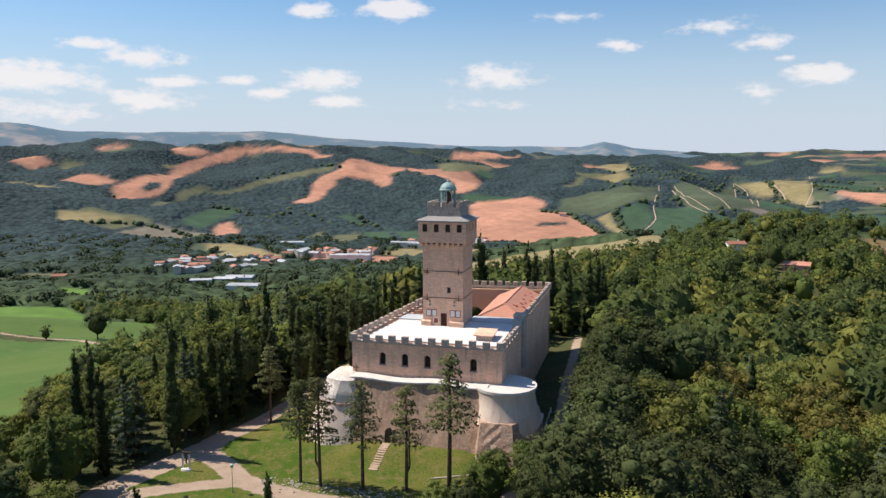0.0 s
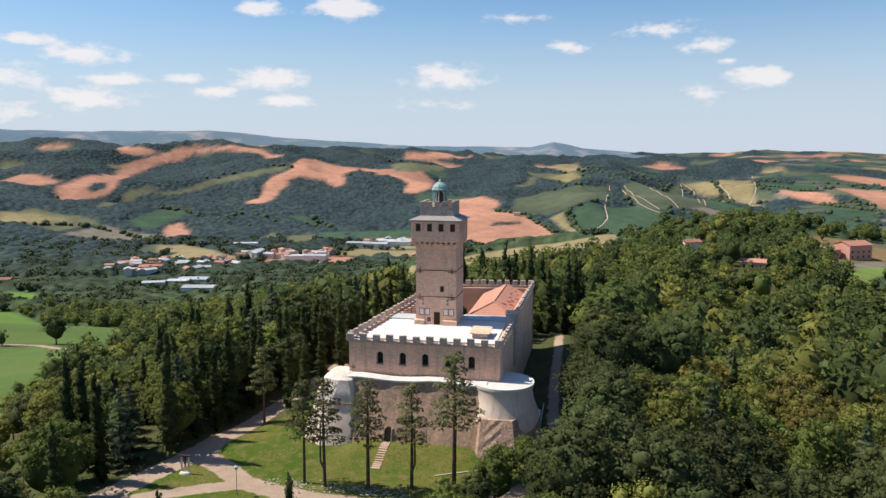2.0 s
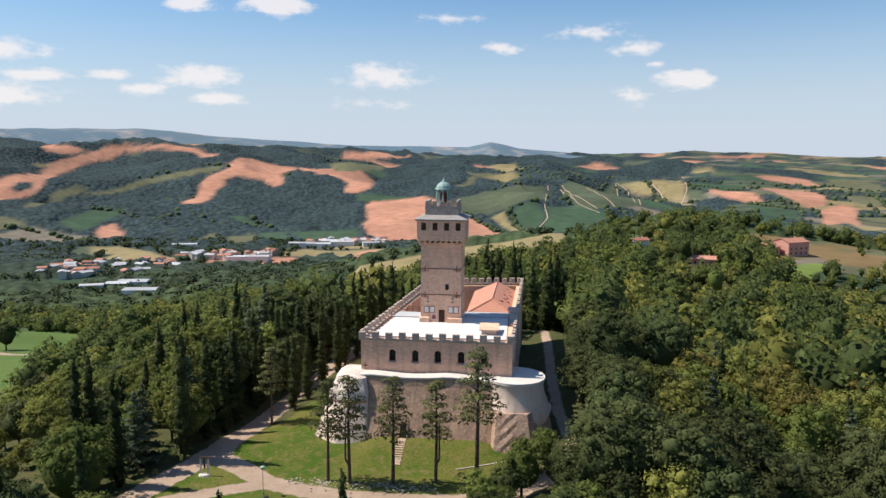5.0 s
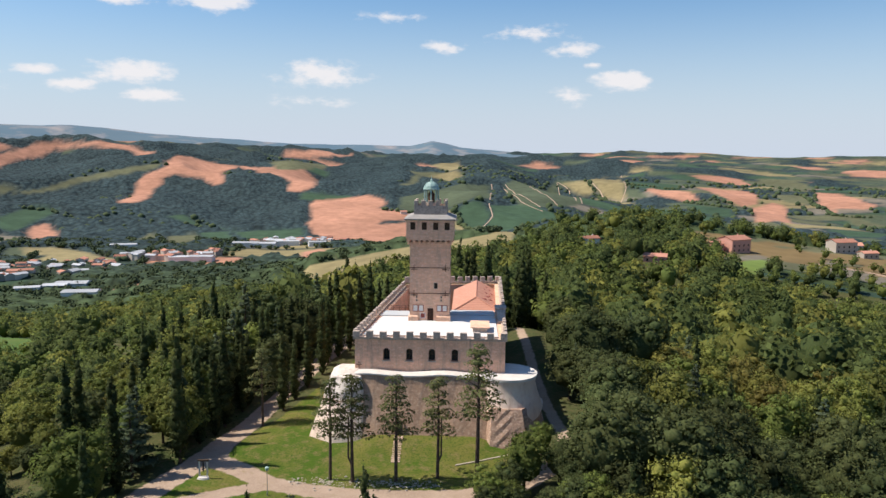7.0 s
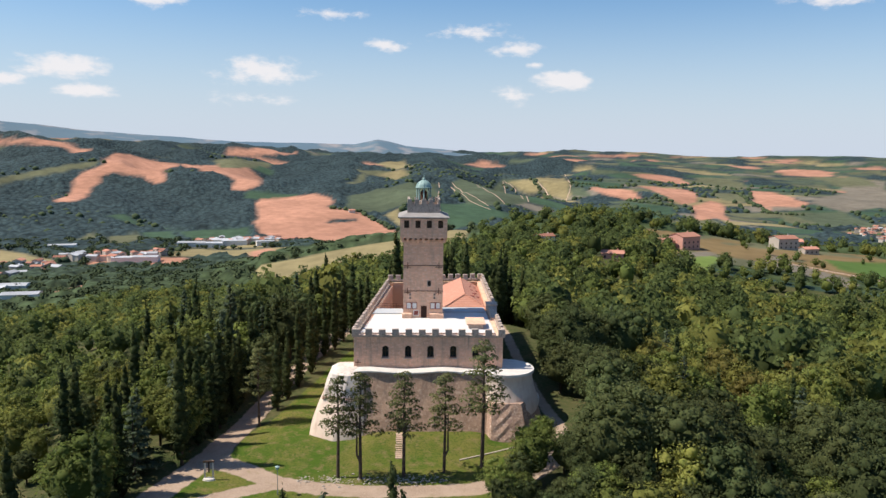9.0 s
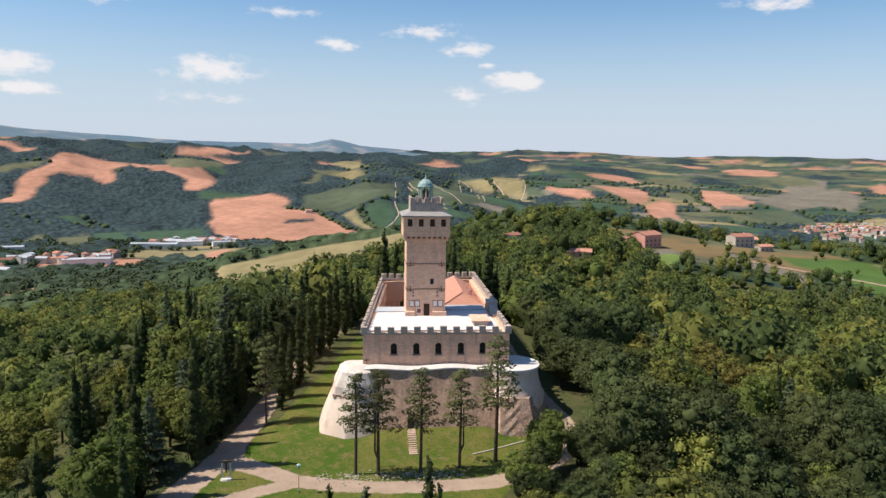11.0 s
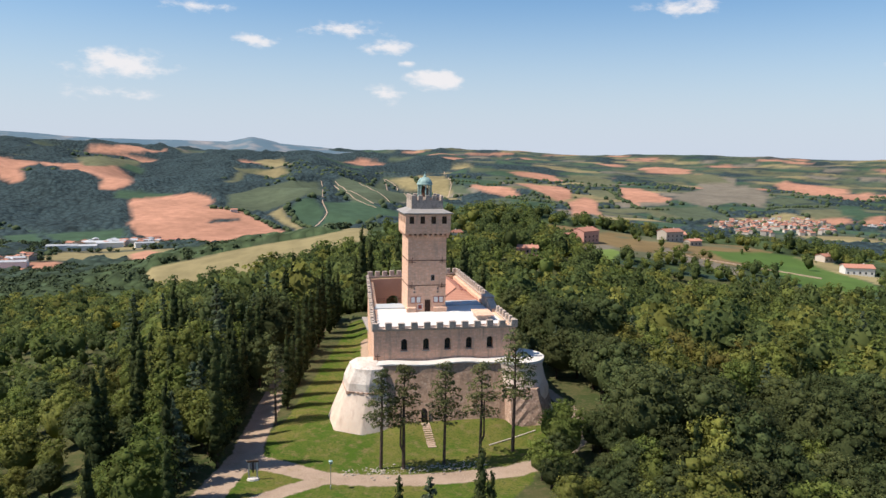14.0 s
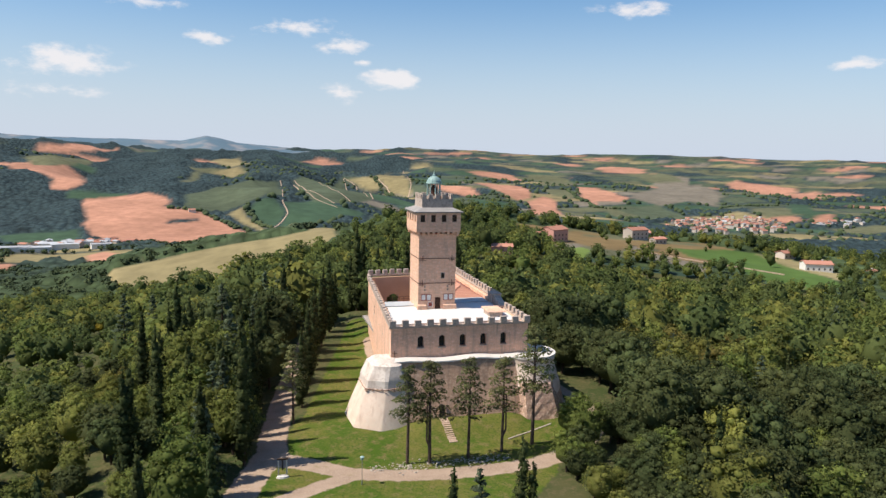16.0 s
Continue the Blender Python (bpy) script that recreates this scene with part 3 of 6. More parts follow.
FIELDS.append(("tan", [(-135, 569), (-130, 577), (-99, 587), (-66, 594), (-32, 599), (3, 597), (39, 598), (142, 1261), (54, 508), (31, 491), (6, 328), (-12, 299), (-25, 300), (-42, 322), (-76, 482), (-95, 480), (-108, 493), (-121, 522)]))
FIELDS.append(("vine", [(109, 1890), (299, 2385), (296, 1732), (184, 1521), (125, 1516)]))
FIELDS.append(("tan", [(320, 2398), (404, 2403), (416, 2256), (375, 2246), (340, 2307)]))
FIELDS.append(("tan", [(417, 2401), (563, 2634), (491, 2127), (447, 2004), (436, 2152), (421, 2311)]))
FIELDS.append(("green", [(550, 2452), (706, 2370), (620, 2066), (516, 2230)]))
FIELDS.append(("vine", [(496, 2218), (533, 2171), (518, 2004), (478, 2048)]))
FIELDS.append(("green", [(463, 1857), (510, 1729), (566, 1576), (550, 1425), (488, 1490), (443, 1647)]))
FIELDS.append(("green", [(578, 1868), (636, 1677), (598, 1535), (551, 1642)]))
FIELDS.append(("red", [(541, 2116), (572, 2186), (649, 2043), (637, 1914), (605, 1889), (562, 2007)]))
FIELDS.append(("red", [(832, 2681), (907, 2727), (1032, 2745), (984, 2458), (925, 2517), (861, 2623)]))
FIELDS.append(("red", [(736, 2286), (822, 2370), (875, 2197), (848, 2067), (781, 1907), (722, 1835), (714, 1903), (706, 2010)]))
FIELDS.append(("red", [(737, 1822), (837, 1946), (858, 1906), (682, 1437), (698, 1551), (631, 1447), (615, 1459)]))
FIELDS.append(("red", [(1083, 2223), (1141, 2195), (1057, 1827), (1003, 1785), (949, 1819), (917, 1737), (947, 1914)]))
FIELDS.append(("red", [(1624, 3189), (1683, 3212), (1842, 3182), (1753, 2926), (1622, 2898), (1556, 2956)]))
FIELDS.append(("tan", [(672, 3002), (760, 3003), (705, 2773), (667, 2941)]))
FIELDS.append(("red", [(229, 3074), (307, 3193), (412, 3129), (289, 2988)]))
FIELDS.append(("olive", [(920, 1736), (1028, 1702), (1014, 1574), (856, 1450), (875, 1587)]))
FIELDS.append(("olive", [(1119, 2817), (1219, 2692), (1184, 2451), (1032, 2255), (1042, 2502)]))
FIELDS.append(("olive", [(905, 2151), (1005, 2109), (936, 1927), (884, 1957)]))
FIELDS.append(("clay", [(1692, 2797), (1848, 2739), (1288, 1860), (1234, 1902), (1513, 2457)]))
FIELDS.append(("olive", [(1648, 2920), (1823, 2844), (1715, 2559), (1573, 2599)]))
FIELDS.append(("clay", [(1066, 1849), (1571, 2485), (1740, 2495), (1540, 2069), (1256, 1697), (1214, 1777), (1079, 1689)]))
FIELDS.append(("vine", [(941, 1697), (1081, 1711), (1051, 1521), (904, 1443)]))
FIELDS.append(("red", [(1867, 2505), (1978, 2594), (2055, 2467), (2023, 2281), (1936, 2199), (1762, 2134), (1714, 2230)]))
FIELDS.append(("red", [(1792, 2134), (2078, 2245), (1750, 1869), (1655, 1863)]))
FIELDS.append(("tan", [(1177, 1568), (1244, 1586), (1272, 1462), (1172, 1365), (1141, 1443)]))
FIELDS.append(("red", [(1360, 1458), (1492, 1525), (1364, 1382), (1332, 1411)]))
FIELDS.append(("olive", [(1277, 1578), (1440, 1647), (1375, 1499), (1263, 1495)]))
FIELDS.append(("green", [(1578, 1800), (1623, 1762), (1417, 1508), (1355, 1515)]))
FIELDS.append(("red", [(1628, 3213), (1796, 3346), (1868, 3111), (1632, 2891)]))
FIELDS.append(("stubble", [(208, 388), (244, 403), (242, 362), (219, 325), (202, 333), (202, 358)]))
FIELDS.append(("meadow", [(152, 279), (192, 334), (191, 313), (162, 263), (151, 256)]))
FIELDS.append(("clay", [(164, 317), (198, 354), (200, 339), (171, 308)]))
FIELDS.append(("clay", [(246, 361), (240, 323), (243, 312), (248, 288), (241, 258), (231, 252), (229, 277), (220, 290), (220, 317)]))
FIELDS.append(("vinegreen", [(281, 365), (291, 358), (322, 359), (339, 348), (347, 326), (310, 240), (300, 219), (284, 210), (262, 220), (251, 236), (262, 261), (272, 302), (264, 314)]))
FIELDS.append(("tan", [(338, 343), (354, 335), (347, 291), (341, 264), (309, 229), (319, 272)]))
FIELDS.append(("grass_far", [(-468, 353), (-403, 387), (-192, 244), (-128, 114), (-210, 154), (-233, 141)]))
FIELDS.append(("grass_far", [(-220, 129), (-169, 139), (-124, 104), (-103, 60), (-98, 32), (-108, 28)]))
FIELDS.append(("grass_far", [(-532, 516), (-488, 505), (-416, 443), (-451, 434)]))
FIELDS.append(("grass_far", [(-62, -14), (-86, -36), (-255, 60), (-240, 140), (-150, 128)]))


def inside(poly, x, y):
    """Which of the points lie in a plan polygon."""
    hit = np.zeros(x.shape, bool)
    n = len(poly)
    for k in range(n):
        (x0, y0), (x1, y1) = poly[k], poly[(k + 1) % n]
        if y0 == y1:
            continue
        c = (y0 > y) != (y1 > y)
        hit ^= c & (x < (x1 - x0) * (y - y0) / (y1 - y0) + x0)
    return hit


def near_line(pts, x, y):
    """Distance of points from a plan polyline."""
    best = np.full(x.shape, 1e9)
    for (x0, y0), (x1, y1) in zip(pts, pts[1:]):
        dx, dy = x1 - x0, y1 - y0
        t = np.clip(((x - x0) * dx + (y - y0) * dy) / (dx * dx + dy * dy), 0, 1)
        best = np.minimum(best, np.hypot(x - x0 - t * dx, y - y0 - t * dy))
    return best


# roads and lawns by the castle, in plan
ROAD_MAIN = [(-26, -27), (-24, -22.5), (-21.5, -15), (-19.3, -9.7), (-18.8, -2), (-17.7, 6), (-16.6, 13), (-14.6, 22), (-11.5, 36), (-7, 54), (0, 78)]
ROAD_EAST = [(31.5, -12.5), (33.2, -5), (31.8, 10), (31.2, 25), (31, 45), (30, 75)]
ROAD_FORK = [(-19, -11.8), (-13.4, -15), (-9, -18.6), (-3, -20.5), (3.5, -21.5), (10.5, -21.5), (17.5, -21), (25, -18), (31.5, -12.5)]
ROAD_LOW = [(-9, -19.4), (-14, -21.9), (-18, -24.2), (-25, -28.5)]
FIELD_ROAD = [(-420, 190), (-222, 150), (-180, 146), (-130, 115), (-118, 104)]
LAWN = [(-17, -9.5), (-16.5, -1), (-13.3, 5), (-10.4, 15), (-7, 27), (-3, 41), (1.5, 60), (6, 60), (4, 44), (1.5, 28), (-2, 12), (-1, 5), (24, -4), (29, -8),
        (26, -14), (19, -25), (13, -31), (4, -40), (-20, -37), (-26, -27), (-21, -14)]
CLEAR = [(-24, -64), (24, -64), (33, -42), (35, -20), (30, -7), (17, -24), (-22, -26)]
RIDGE = [(165, 300), (225, 288), (290, 262), (330, 300), (330, 410), (240, 440), (172, 420)]
VIEW = [(150, 235), (250, 190), (330, 180), (420, 260), (400, 330), (330, 300), (290, 262), (165, 300)]
WEST_EDGE = [(-31, -34), (-80, -62), (-135, 20), (-130, 115), (-62, 115), (-33, 45)]
WEST_FIELD = [(-56, -14), (-150, 133), (-246, 150), (-270, 60), (-90, -45)]
AVENUE = [(-19, -8), (-18, 14), (-8, 54), (0, 78), (10, 78), (3, 60), (-7, 27), (-13, 5)]
WALL_STRIP = [(24, 2), (27.2, 9), (27.6, 60), (24, 60)]
CASTLE = [(-7, -7), (22, -8), (30, -4), (30, 4), (27, 8), (28, 52), (2, 50), (-1, 10), (-6, 4)]

MATS = ["floor", "grass", "path", "woods", "red", "tan", "olive", "green", "vine", "clay", "grass_far", "vinegreen", "meadow", "stubble"]
M["vinegreen"] = material("young_vineyard", (.060, .105, .022), (.075, .125, .026), .03, .3, .95, .3, .8, c3=(.09, .13, .035), rows=(3.4, .9, (.115, .13, .045)))
M["stubble"] = material("orange_stubble", (.19, .125, .055), (.145, .115, .05), .03, .3, .95, .3, .8, c3=(.10, .105, .04), rows=(3.2, .5, (.11, .10, .04)))
M["meadow"] = material("light_meadow", (.105, .145, .035), (.14, .165, .042), .03, .3, .95, .3, .8, c3=(.2, .21, .08))


def ground_kind(x, y):
    """What covers the ground, as an index into MATS."""
    r = np.hypot(x - CX, y - CY)
    k = np.where(r > 420, 3, 0)
    a = np.degrees(np.arctan2(x - CX, y - CY))
    # patchwork of small fields over the far country
    wx, wy = x + 160 * fbm(x / 300, y / 300, 2, 21), y + 160 * fbm(x / 300, y / 300, 2, 25)
    ca, cb_ = wx / 150 + .35 * np.floor(wy / 95), wy / 95
    ci, cj = np.floor(ca), np.floor(cb_)
    hedge = (np.minimum(ca - ci, 1 - ca + ci) < .045) | (np.minimum(cb_ - cj, 1 - cb_ + cj) < .07)
    pick = hash2(ci, cj, 5)
    tone = hash2(ci, cj, 11)
    share = 0.08 + 0.6 * smooth(0, 22, a) * smooth(1100, 1900, r) + .12 * smooth(2600, 3400, r)
    patch = (pick < share) & (r > 900) & ~hedge
    kind = np.select([tone < .26, tone < .42, tone < .58, tone < .78, tone < .89], [8, 5, 6, 7, 4], 9)
    k = np.where(patch, kind, k)
    wob = np.clip(r / 1500, 0, 1) * 14
    px = x + (fbm(x / 110, y / 110, 3, 31) - .44) * wob
    py = y + (fbm(x / 110, y / 110, 3, 37) - .44) * wob
    for name, poly in FIELDS:
        k = np.where(inside(poly, px, py), MATS.index(name), k)
    open_ = inside(RIDGE, x, y) & (k == 0) | inside(RIDGE, x, y) & (k == 3)
    k = np.where(open_, np.where(fbm(x / 40, y / 40, 3, 55) > .47, 13, 6), k)
    k = np.where(inside(LAWN, x + (fbm(x / 3, y / 3, 2, 3) - .4) * 1.5, y), 1, k)
    wob = (fbm(x / 2.5, y / 2.5, 2, 41) - .4) * 1.0
    for line, w in ((ROAD_MAIN, 2.3), (ROAD_FORK, 1.9), (ROAD_EAST, 1.3), (ROAD_LOW, 1.5)):
        k = np.where(near_line(line, x, y) + wob < w, 2, k)
    k = np.where(near_line([(1.0, 14), (2.4, 30), (3.3, 42)], x, y) < 1.1, 2, k)
    k = np.where(near_line(FIELD_ROAD, x, y) < 2.2, 2, k)
    return k


az_cols = np.radians(np.concatenate([np.arange(-180, -55, 5.0), np.arange(-55, 55, 0.28), np.arange(55, 180, 5.0)]))
r_rows = [0.5, 14.0]
while r_rows[-1] < 4750:
    r_rows.append(r_rows[-1] * (1.0042 if 84 < r_rows[-1] < 113 else 1.008 if 78 < r_rows[-1] < 128 else 1.010 if 700 < r_rows[-1] < 3000 else 1.0155))
r_rows = np.array(r_rows)
AA, RR = np.meshgrid(az_cols, r_rows, indexing="ij")
GX, GY = CX + RR * np.sin(AA), CY + RR * np.cos(AA)
GZ = height(GX, GY)
# canopy relief of the far woods
bump = (vnoise(GX / 14, GY / 14, 51) + .6 * vnoise(GX / 7, GY / 7, 53)) * 6.5 * smooth(420, 700, RR)
bump = np.where(np.isin(ground_kind(GX, GY), [3]), bump, 0.0)
edge = bump > 0
for ax in (0, 1):
    edge = edge & np.roll(edge, 1, ax) & np.roll(edge, -1, ax)
GZ = GZ + np.where(edge, bump, 0.0)
na, nr = GX.shape
idx = np.arange(na * nr).reshape(na, nr)
nxt = np.roll(idx, -1, axis=0)
quads = np.stack([idx[:, :-1], idx[:, 1:], nxt[:, 1:], nxt[:, :-1]], -1).reshape(-1, 4)
verts = np.stack([GX, GY, GZ], -1).reshape(-1, 3)


def big_mesh(name, verts, faces, mats, kinds=None, smoothed=False, normals=None):
    me = bpy.data.meshes.new(name)
    n = faces.shape[1]
    me.vertices.add(len(verts))
    me.vertices.foreach_set("co", np.ascontiguousarray(verts, np.float32).ravel())
    me.loops.add(faces.size)
    me.loops.foreach_set("vertex_index", np.ascontiguousarray(faces, np.int32).ravel())
    me.polygons.add(len(faces))
    me.polygons.foreach_set("loop_start", np.arange(0, faces.size, n, dtype=np.int32))
    me.polygons.foreach_set("loop_total", np.full(len(faces), n, np.int32))
    for m in mats:
        me.materials.append(m)
    if kinds is not None:
        me.polygons.foreach_set("material_index", np.ascontiguousarray(kinds, np.int32))
    me.polygons.foreach_set("use_smooth", np.full(len(faces), smoothed, bool))
    me.update(calc_edges=True)
    me.validate()
    if normals is not None:
        me.normals_split_custom_set_from_vertices(np.ascontiguousarray(normals, np.float32))
    return me


cen = verts[quads].mean(1)
kinds = ground_kind(cen[:, 0], cen[:, 1])
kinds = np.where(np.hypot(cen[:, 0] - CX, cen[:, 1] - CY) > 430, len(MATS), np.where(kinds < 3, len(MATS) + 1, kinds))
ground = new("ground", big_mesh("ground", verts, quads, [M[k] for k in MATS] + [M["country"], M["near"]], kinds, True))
tagged(ground, "rolling hills with woods, red ploughed fields, lawn and gravel roads", "ground", kind="structure")

# colours of the far country, averaged round each vertex; the woods' blue is painted haze
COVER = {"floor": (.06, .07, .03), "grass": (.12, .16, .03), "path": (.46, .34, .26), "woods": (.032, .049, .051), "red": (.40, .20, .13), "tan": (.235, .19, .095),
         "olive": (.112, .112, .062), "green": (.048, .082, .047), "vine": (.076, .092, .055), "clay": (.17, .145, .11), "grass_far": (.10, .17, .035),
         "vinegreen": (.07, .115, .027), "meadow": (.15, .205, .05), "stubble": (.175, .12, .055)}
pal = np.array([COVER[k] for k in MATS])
col = np.zeros((na * nr, 3))
wooded = np.zeros(na * nr)
step = np.maximum(RR.ravel() * .004, 1.0)
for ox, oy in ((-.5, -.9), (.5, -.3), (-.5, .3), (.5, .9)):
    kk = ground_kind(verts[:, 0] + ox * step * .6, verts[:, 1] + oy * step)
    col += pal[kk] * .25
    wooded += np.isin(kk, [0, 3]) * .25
# nearer woods stay olive, so the painted blue haze sets in with distance
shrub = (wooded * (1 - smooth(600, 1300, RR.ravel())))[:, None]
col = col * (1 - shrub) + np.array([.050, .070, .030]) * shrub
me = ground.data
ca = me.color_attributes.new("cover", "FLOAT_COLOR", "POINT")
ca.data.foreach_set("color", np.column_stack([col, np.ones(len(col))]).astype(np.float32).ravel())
ex, ey = verts[:, 0], verts[:, 1]
edge_of = np.full(len(ex), 9.0)
for line, w in ((ROAD_MAIN, 2.2), (ROAD_FORK, 1.8), (ROAD_EAST, .9), (ROAD_LOW, 1.4), (FIELD_ROAD, 2.2), ([(1.0, 14), (2.4, 30), (3.3, 42)], 1.1)):
    edge_of = np.minimum(edge_of, near_line(line, ex, ey) - w)
rim = near_line(LAWN + LAWN[:1], ex, ey) * np.where(inside(LAWN, ex, ey), -1, 1)
for name, vals in (("road_edge", edge_of), ("lawn_edge", np.clip(rim, -9, 9))):
    fa = me.attributes.new(name, "FLOAT", "POINT")
    fa.data.foreach_set("value", vals.astype(np.float32))
fa = me.attributes.new("wooded", "FLOAT", "POINT")
fa.data.foreach_set("value", wooded.astype(np.float32))

# ---- the castle ----
castle = thing("castle", (12, 10, 2), "pink stone hilltop castle with crenellated walls and a square tower", "castle")
castle.location = (0, 0, 0)
Z_TOP, Z_CREN, Z_TERR, Z_BASE = 18.5, 17.75, 17.25, 12.0
FL, FR, BR, BL = (0.25, 0.3), (24.15, 0.3), (25.2, 49.5), (4.2, 46.5)

# upper front wall with five arched windows
bm = bmesh.new()
WINS = (5.27, 8.92, 12.52, 16.17, 19.77)
wall_run(bm, FL, FR, 1.3, Z_BASE - 1.0, 17.1, [(x - .25 - .52, x - .25 + .52, 13.75, 15.25, 15.72) for x in WINS])
front = part("front_wall", bm, M["wall"], castle)
for x in WINS:
    bm = bmesh.new()
    box(bm, x - .5, x + .5, .95, 1.0, 13.78, 15.7)
    pane = part("window", bm, M["glass"], castle, "dark glazed arched window")
    bm = bmesh.new()
    for a, b, c, d in ((-.5, -.42, 13.78, 15.6), (.42, .5, 13.78, 15.6), (-.03, .03, 13.78, 15.6), (-.42, .42, 14.7, 14.76)):
        box(bm, x + a, x + b, .88, .945, c, d)
    part("window_frame", bm, M["wood"], pane)
    bm = bmesh.new()
    box(bm, x - .68, x + .68, .18, .5, 13.6, 13.74)
    part("window_sill", bm, M["merlon"], castle)

bm = bmesh.new()
box(bm, .85, .93, .2, .27, 12.4, 13.5)
box(bm, .45, 1.35, .2, .27, 12.95, 13.03)
part("iron_anchor", bm, M["iron"], castle)
# parapet band on small corbels, merlons standing on it
merlon_bm = bmesh.new()
v = box(merlon_bm, -.55, .55, -.28, .28, 0, 1.0)
bmesh.ops.bevel(merlon_bm, geom=merlon_bm.edges[:], offset=.05, segments=1, affect="EDGES")
merlon_mesh = mesh_of("merlon", merlon_bm, M["merlon"])


def parapet(p, q, z, out, count, name="parapet", tall=1.35, first=True, last=True, wide=1.1):
    """A projecting parapet from p to q (outer face to the right of the run), its merlons, and a sloping crenel sill."""
    P, Q = Vector((*p, 0)), Vector((*q, 0))
    d = (Q - P).normalized()
    o = Vector((d.y, -d.x, 0))
    length = (Q - P).length
    bm = bmesh.new()
    for lo, hi, a, b in ((z - tall, z - tall + .25, -.5, out * .5), (z - tall + .25, z - 1.0, -.5, out)):
        A, B = P + o * b - d * 0, Q + o * b
        C, D = Q + o * a, P + o * a
        base = (A, B, C, D)
        loft(bm, [[(w.x, w.y, lo) for w in base], [(w.x, w.y, hi) for w in base]])
    part(name, bm, M["merlon"], castle)
    ang = math.atan2(d.y, d.x)
    for i in range(count):
        if (i == 0 and not first) or (i == count - 1 and not last):
            continue
        s = wide / 2 + (length - wide) * i / (count - 1)
        c = P + d * s + o * (out - .28)
        m = Matrix.Translation((c.x, c.y, z - 1.0)) @ Matrix.Rotation(ang, 4, "Z") @ Matrix.Diagonal((wide / 1.1, 1, 1 + .06 * math.sin(i * 2.3), 1))
        shared("merlon", merlon_mesh, m, castle)


parapet((-.05, .3), (24.45, .3), Z_TOP, .32, 12)
# side walls: left converges towards the back, right has a raised rear half
bm = bmesh.new()
wall_run(bm, (BL[0], BL[1]), (FL[0], FL[1] + 1.3), 1.2, 3.0, 17.15)
part("left_wall", bm, M["side"], castle)
for y, z, w, h in ((4.5, 14.2, .5, .9), (7.5, 11.0, .45, .8), (12.5, 14.2, .5, .9), (21.0, 14.0, .5, .9), (30.0, 14.0, .5, .9)):
    f = y / 46.5
    x = FL[0] + (BL[0] - FL[0]) * f
    bmw = bmesh.new()
    box(bmw, x - .03, x + .2, y - w, y + w, z - h, z + h)
    win = part("window", bmw, M["glass"], castle, "dark side window")
    bmw = bmesh.new()
    box(bmw, x - .12, x - .035, y - w - .12, y + w + .12, z - h - .14, z - h - .02)
    part("window_sill", bmw, M["merlon"], win)
parapet((BL[0], BL[1]), (FL[0] - .05, FL[1] + .6), 18.55, .28, 23, wide=1.05)
bm = bmesh.new()
wall_run(bm, (FR[0], FR[1] + 1.3), (24.5, 17.5), 1.2, 2.0, 17.1)
wall_run(bm, (24.5, 17.5), BR, 1.2, 2.0, 17.8)
part("right_wall", bm, M["side"], castle)
parapet((FR[0] + .05, FR[1] + .9), (24.45, 12.5), 18.35, .28, 6, wide=1.0)
parapet((24.6, 19.2), BR, 19.3, .28, 16, wide=1.0)
bm = bmesh.new()
loft(bm, [[(23.1, 16.4, 10.0), (24.9, 16.4, 10.0), (24.95, 19.0, 10.0), (23.1, 19.0, 10.0)],
          [(23.1, 16.4, 19.0), (24.9, 16.4, 19.0), (24.95, 19.0, 19.0), (23.1, 19.0, 19.0)],
          [(23.0, 16.3, 19.05), (25.0, 16.3, 19.05), (25.05, 19.1, 19.05), (23.0, 19.1, 19.05)],
          [(23.0, 16.3, 19.2), (25.0, 16.3, 19.2), (25.05, 19.1, 19.2), (23.0, 19.1, 19.2)]])
part("wall_pier", bm, M["merlon"], castle)
bm = bmesh.new()
loft(bm, [[(23.4, 12.6, 17.1), (24.7, 12.6, 17.1), (24.7, 16.4, 17.1), (23.4, 16.4, 17.1)],
          [(23.4, 12.6, 17.6), (24.7, 12.6, 17.6), (24.7, 16.4, 18.9), (23.4, 16.4, 18.9)]])
part("sloping_parapet", bm, M["merlon"], castle)
# back wall
bm = bmesh.new()
wall_run(bm, BR, BL, 1.2, 3.0, 17.8, [(14.2, 17.2, 11.0, 12.6, 13.9)])
part("back_wall", bm, M["inner"], castle)
parapet(BR, BL, 19.35, .28, 13, wide=1.05)
# inner faces of the courtyard
bm = bmesh.new()
wall_run(bm, (15.4, 45.0), (15.4, 22.4), .5, 8.0, 16.6, [(3, 4.2, 12.5, 14, 14.4), (8, 9.2, 12.5, 14, 14.4), (13, 14.2, 12.5, 14, 14.4)])
part("courtyard_wall", bm, M["inner"], castle)
bm = bmesh.new()
box(bm, 3.0, 15.2, 20.9, 47.0, 8.6, 9.0)
part("courtyard_paving", bm, M["slab"], castle)
bm = bmesh.new()
wall_run(bm, (5.0, 45.2), (2.55, 20.4), .3, 8.9, 17.2)
part("courtyard_lining", bm, M["inner"], castle)

# terrace
bm = bmesh.new()
loft(bm, [[(1.0, 1.65, 12.0), (23.1, 1.65, 12.0), (23.1, 22.4, 12.0), (3.2, 20.6, 12.0)],
          [(1.0, 1.65, Z_TERR), (23.1, 1.65, Z_TERR), (23.1, 22.4, Z_TERR), (3.2, 20.6, Z_TERR)]])
part("terrace", bm, M["terrace"], castle, "bright white waterproofed roof terrace")
bm = bmesh.new()
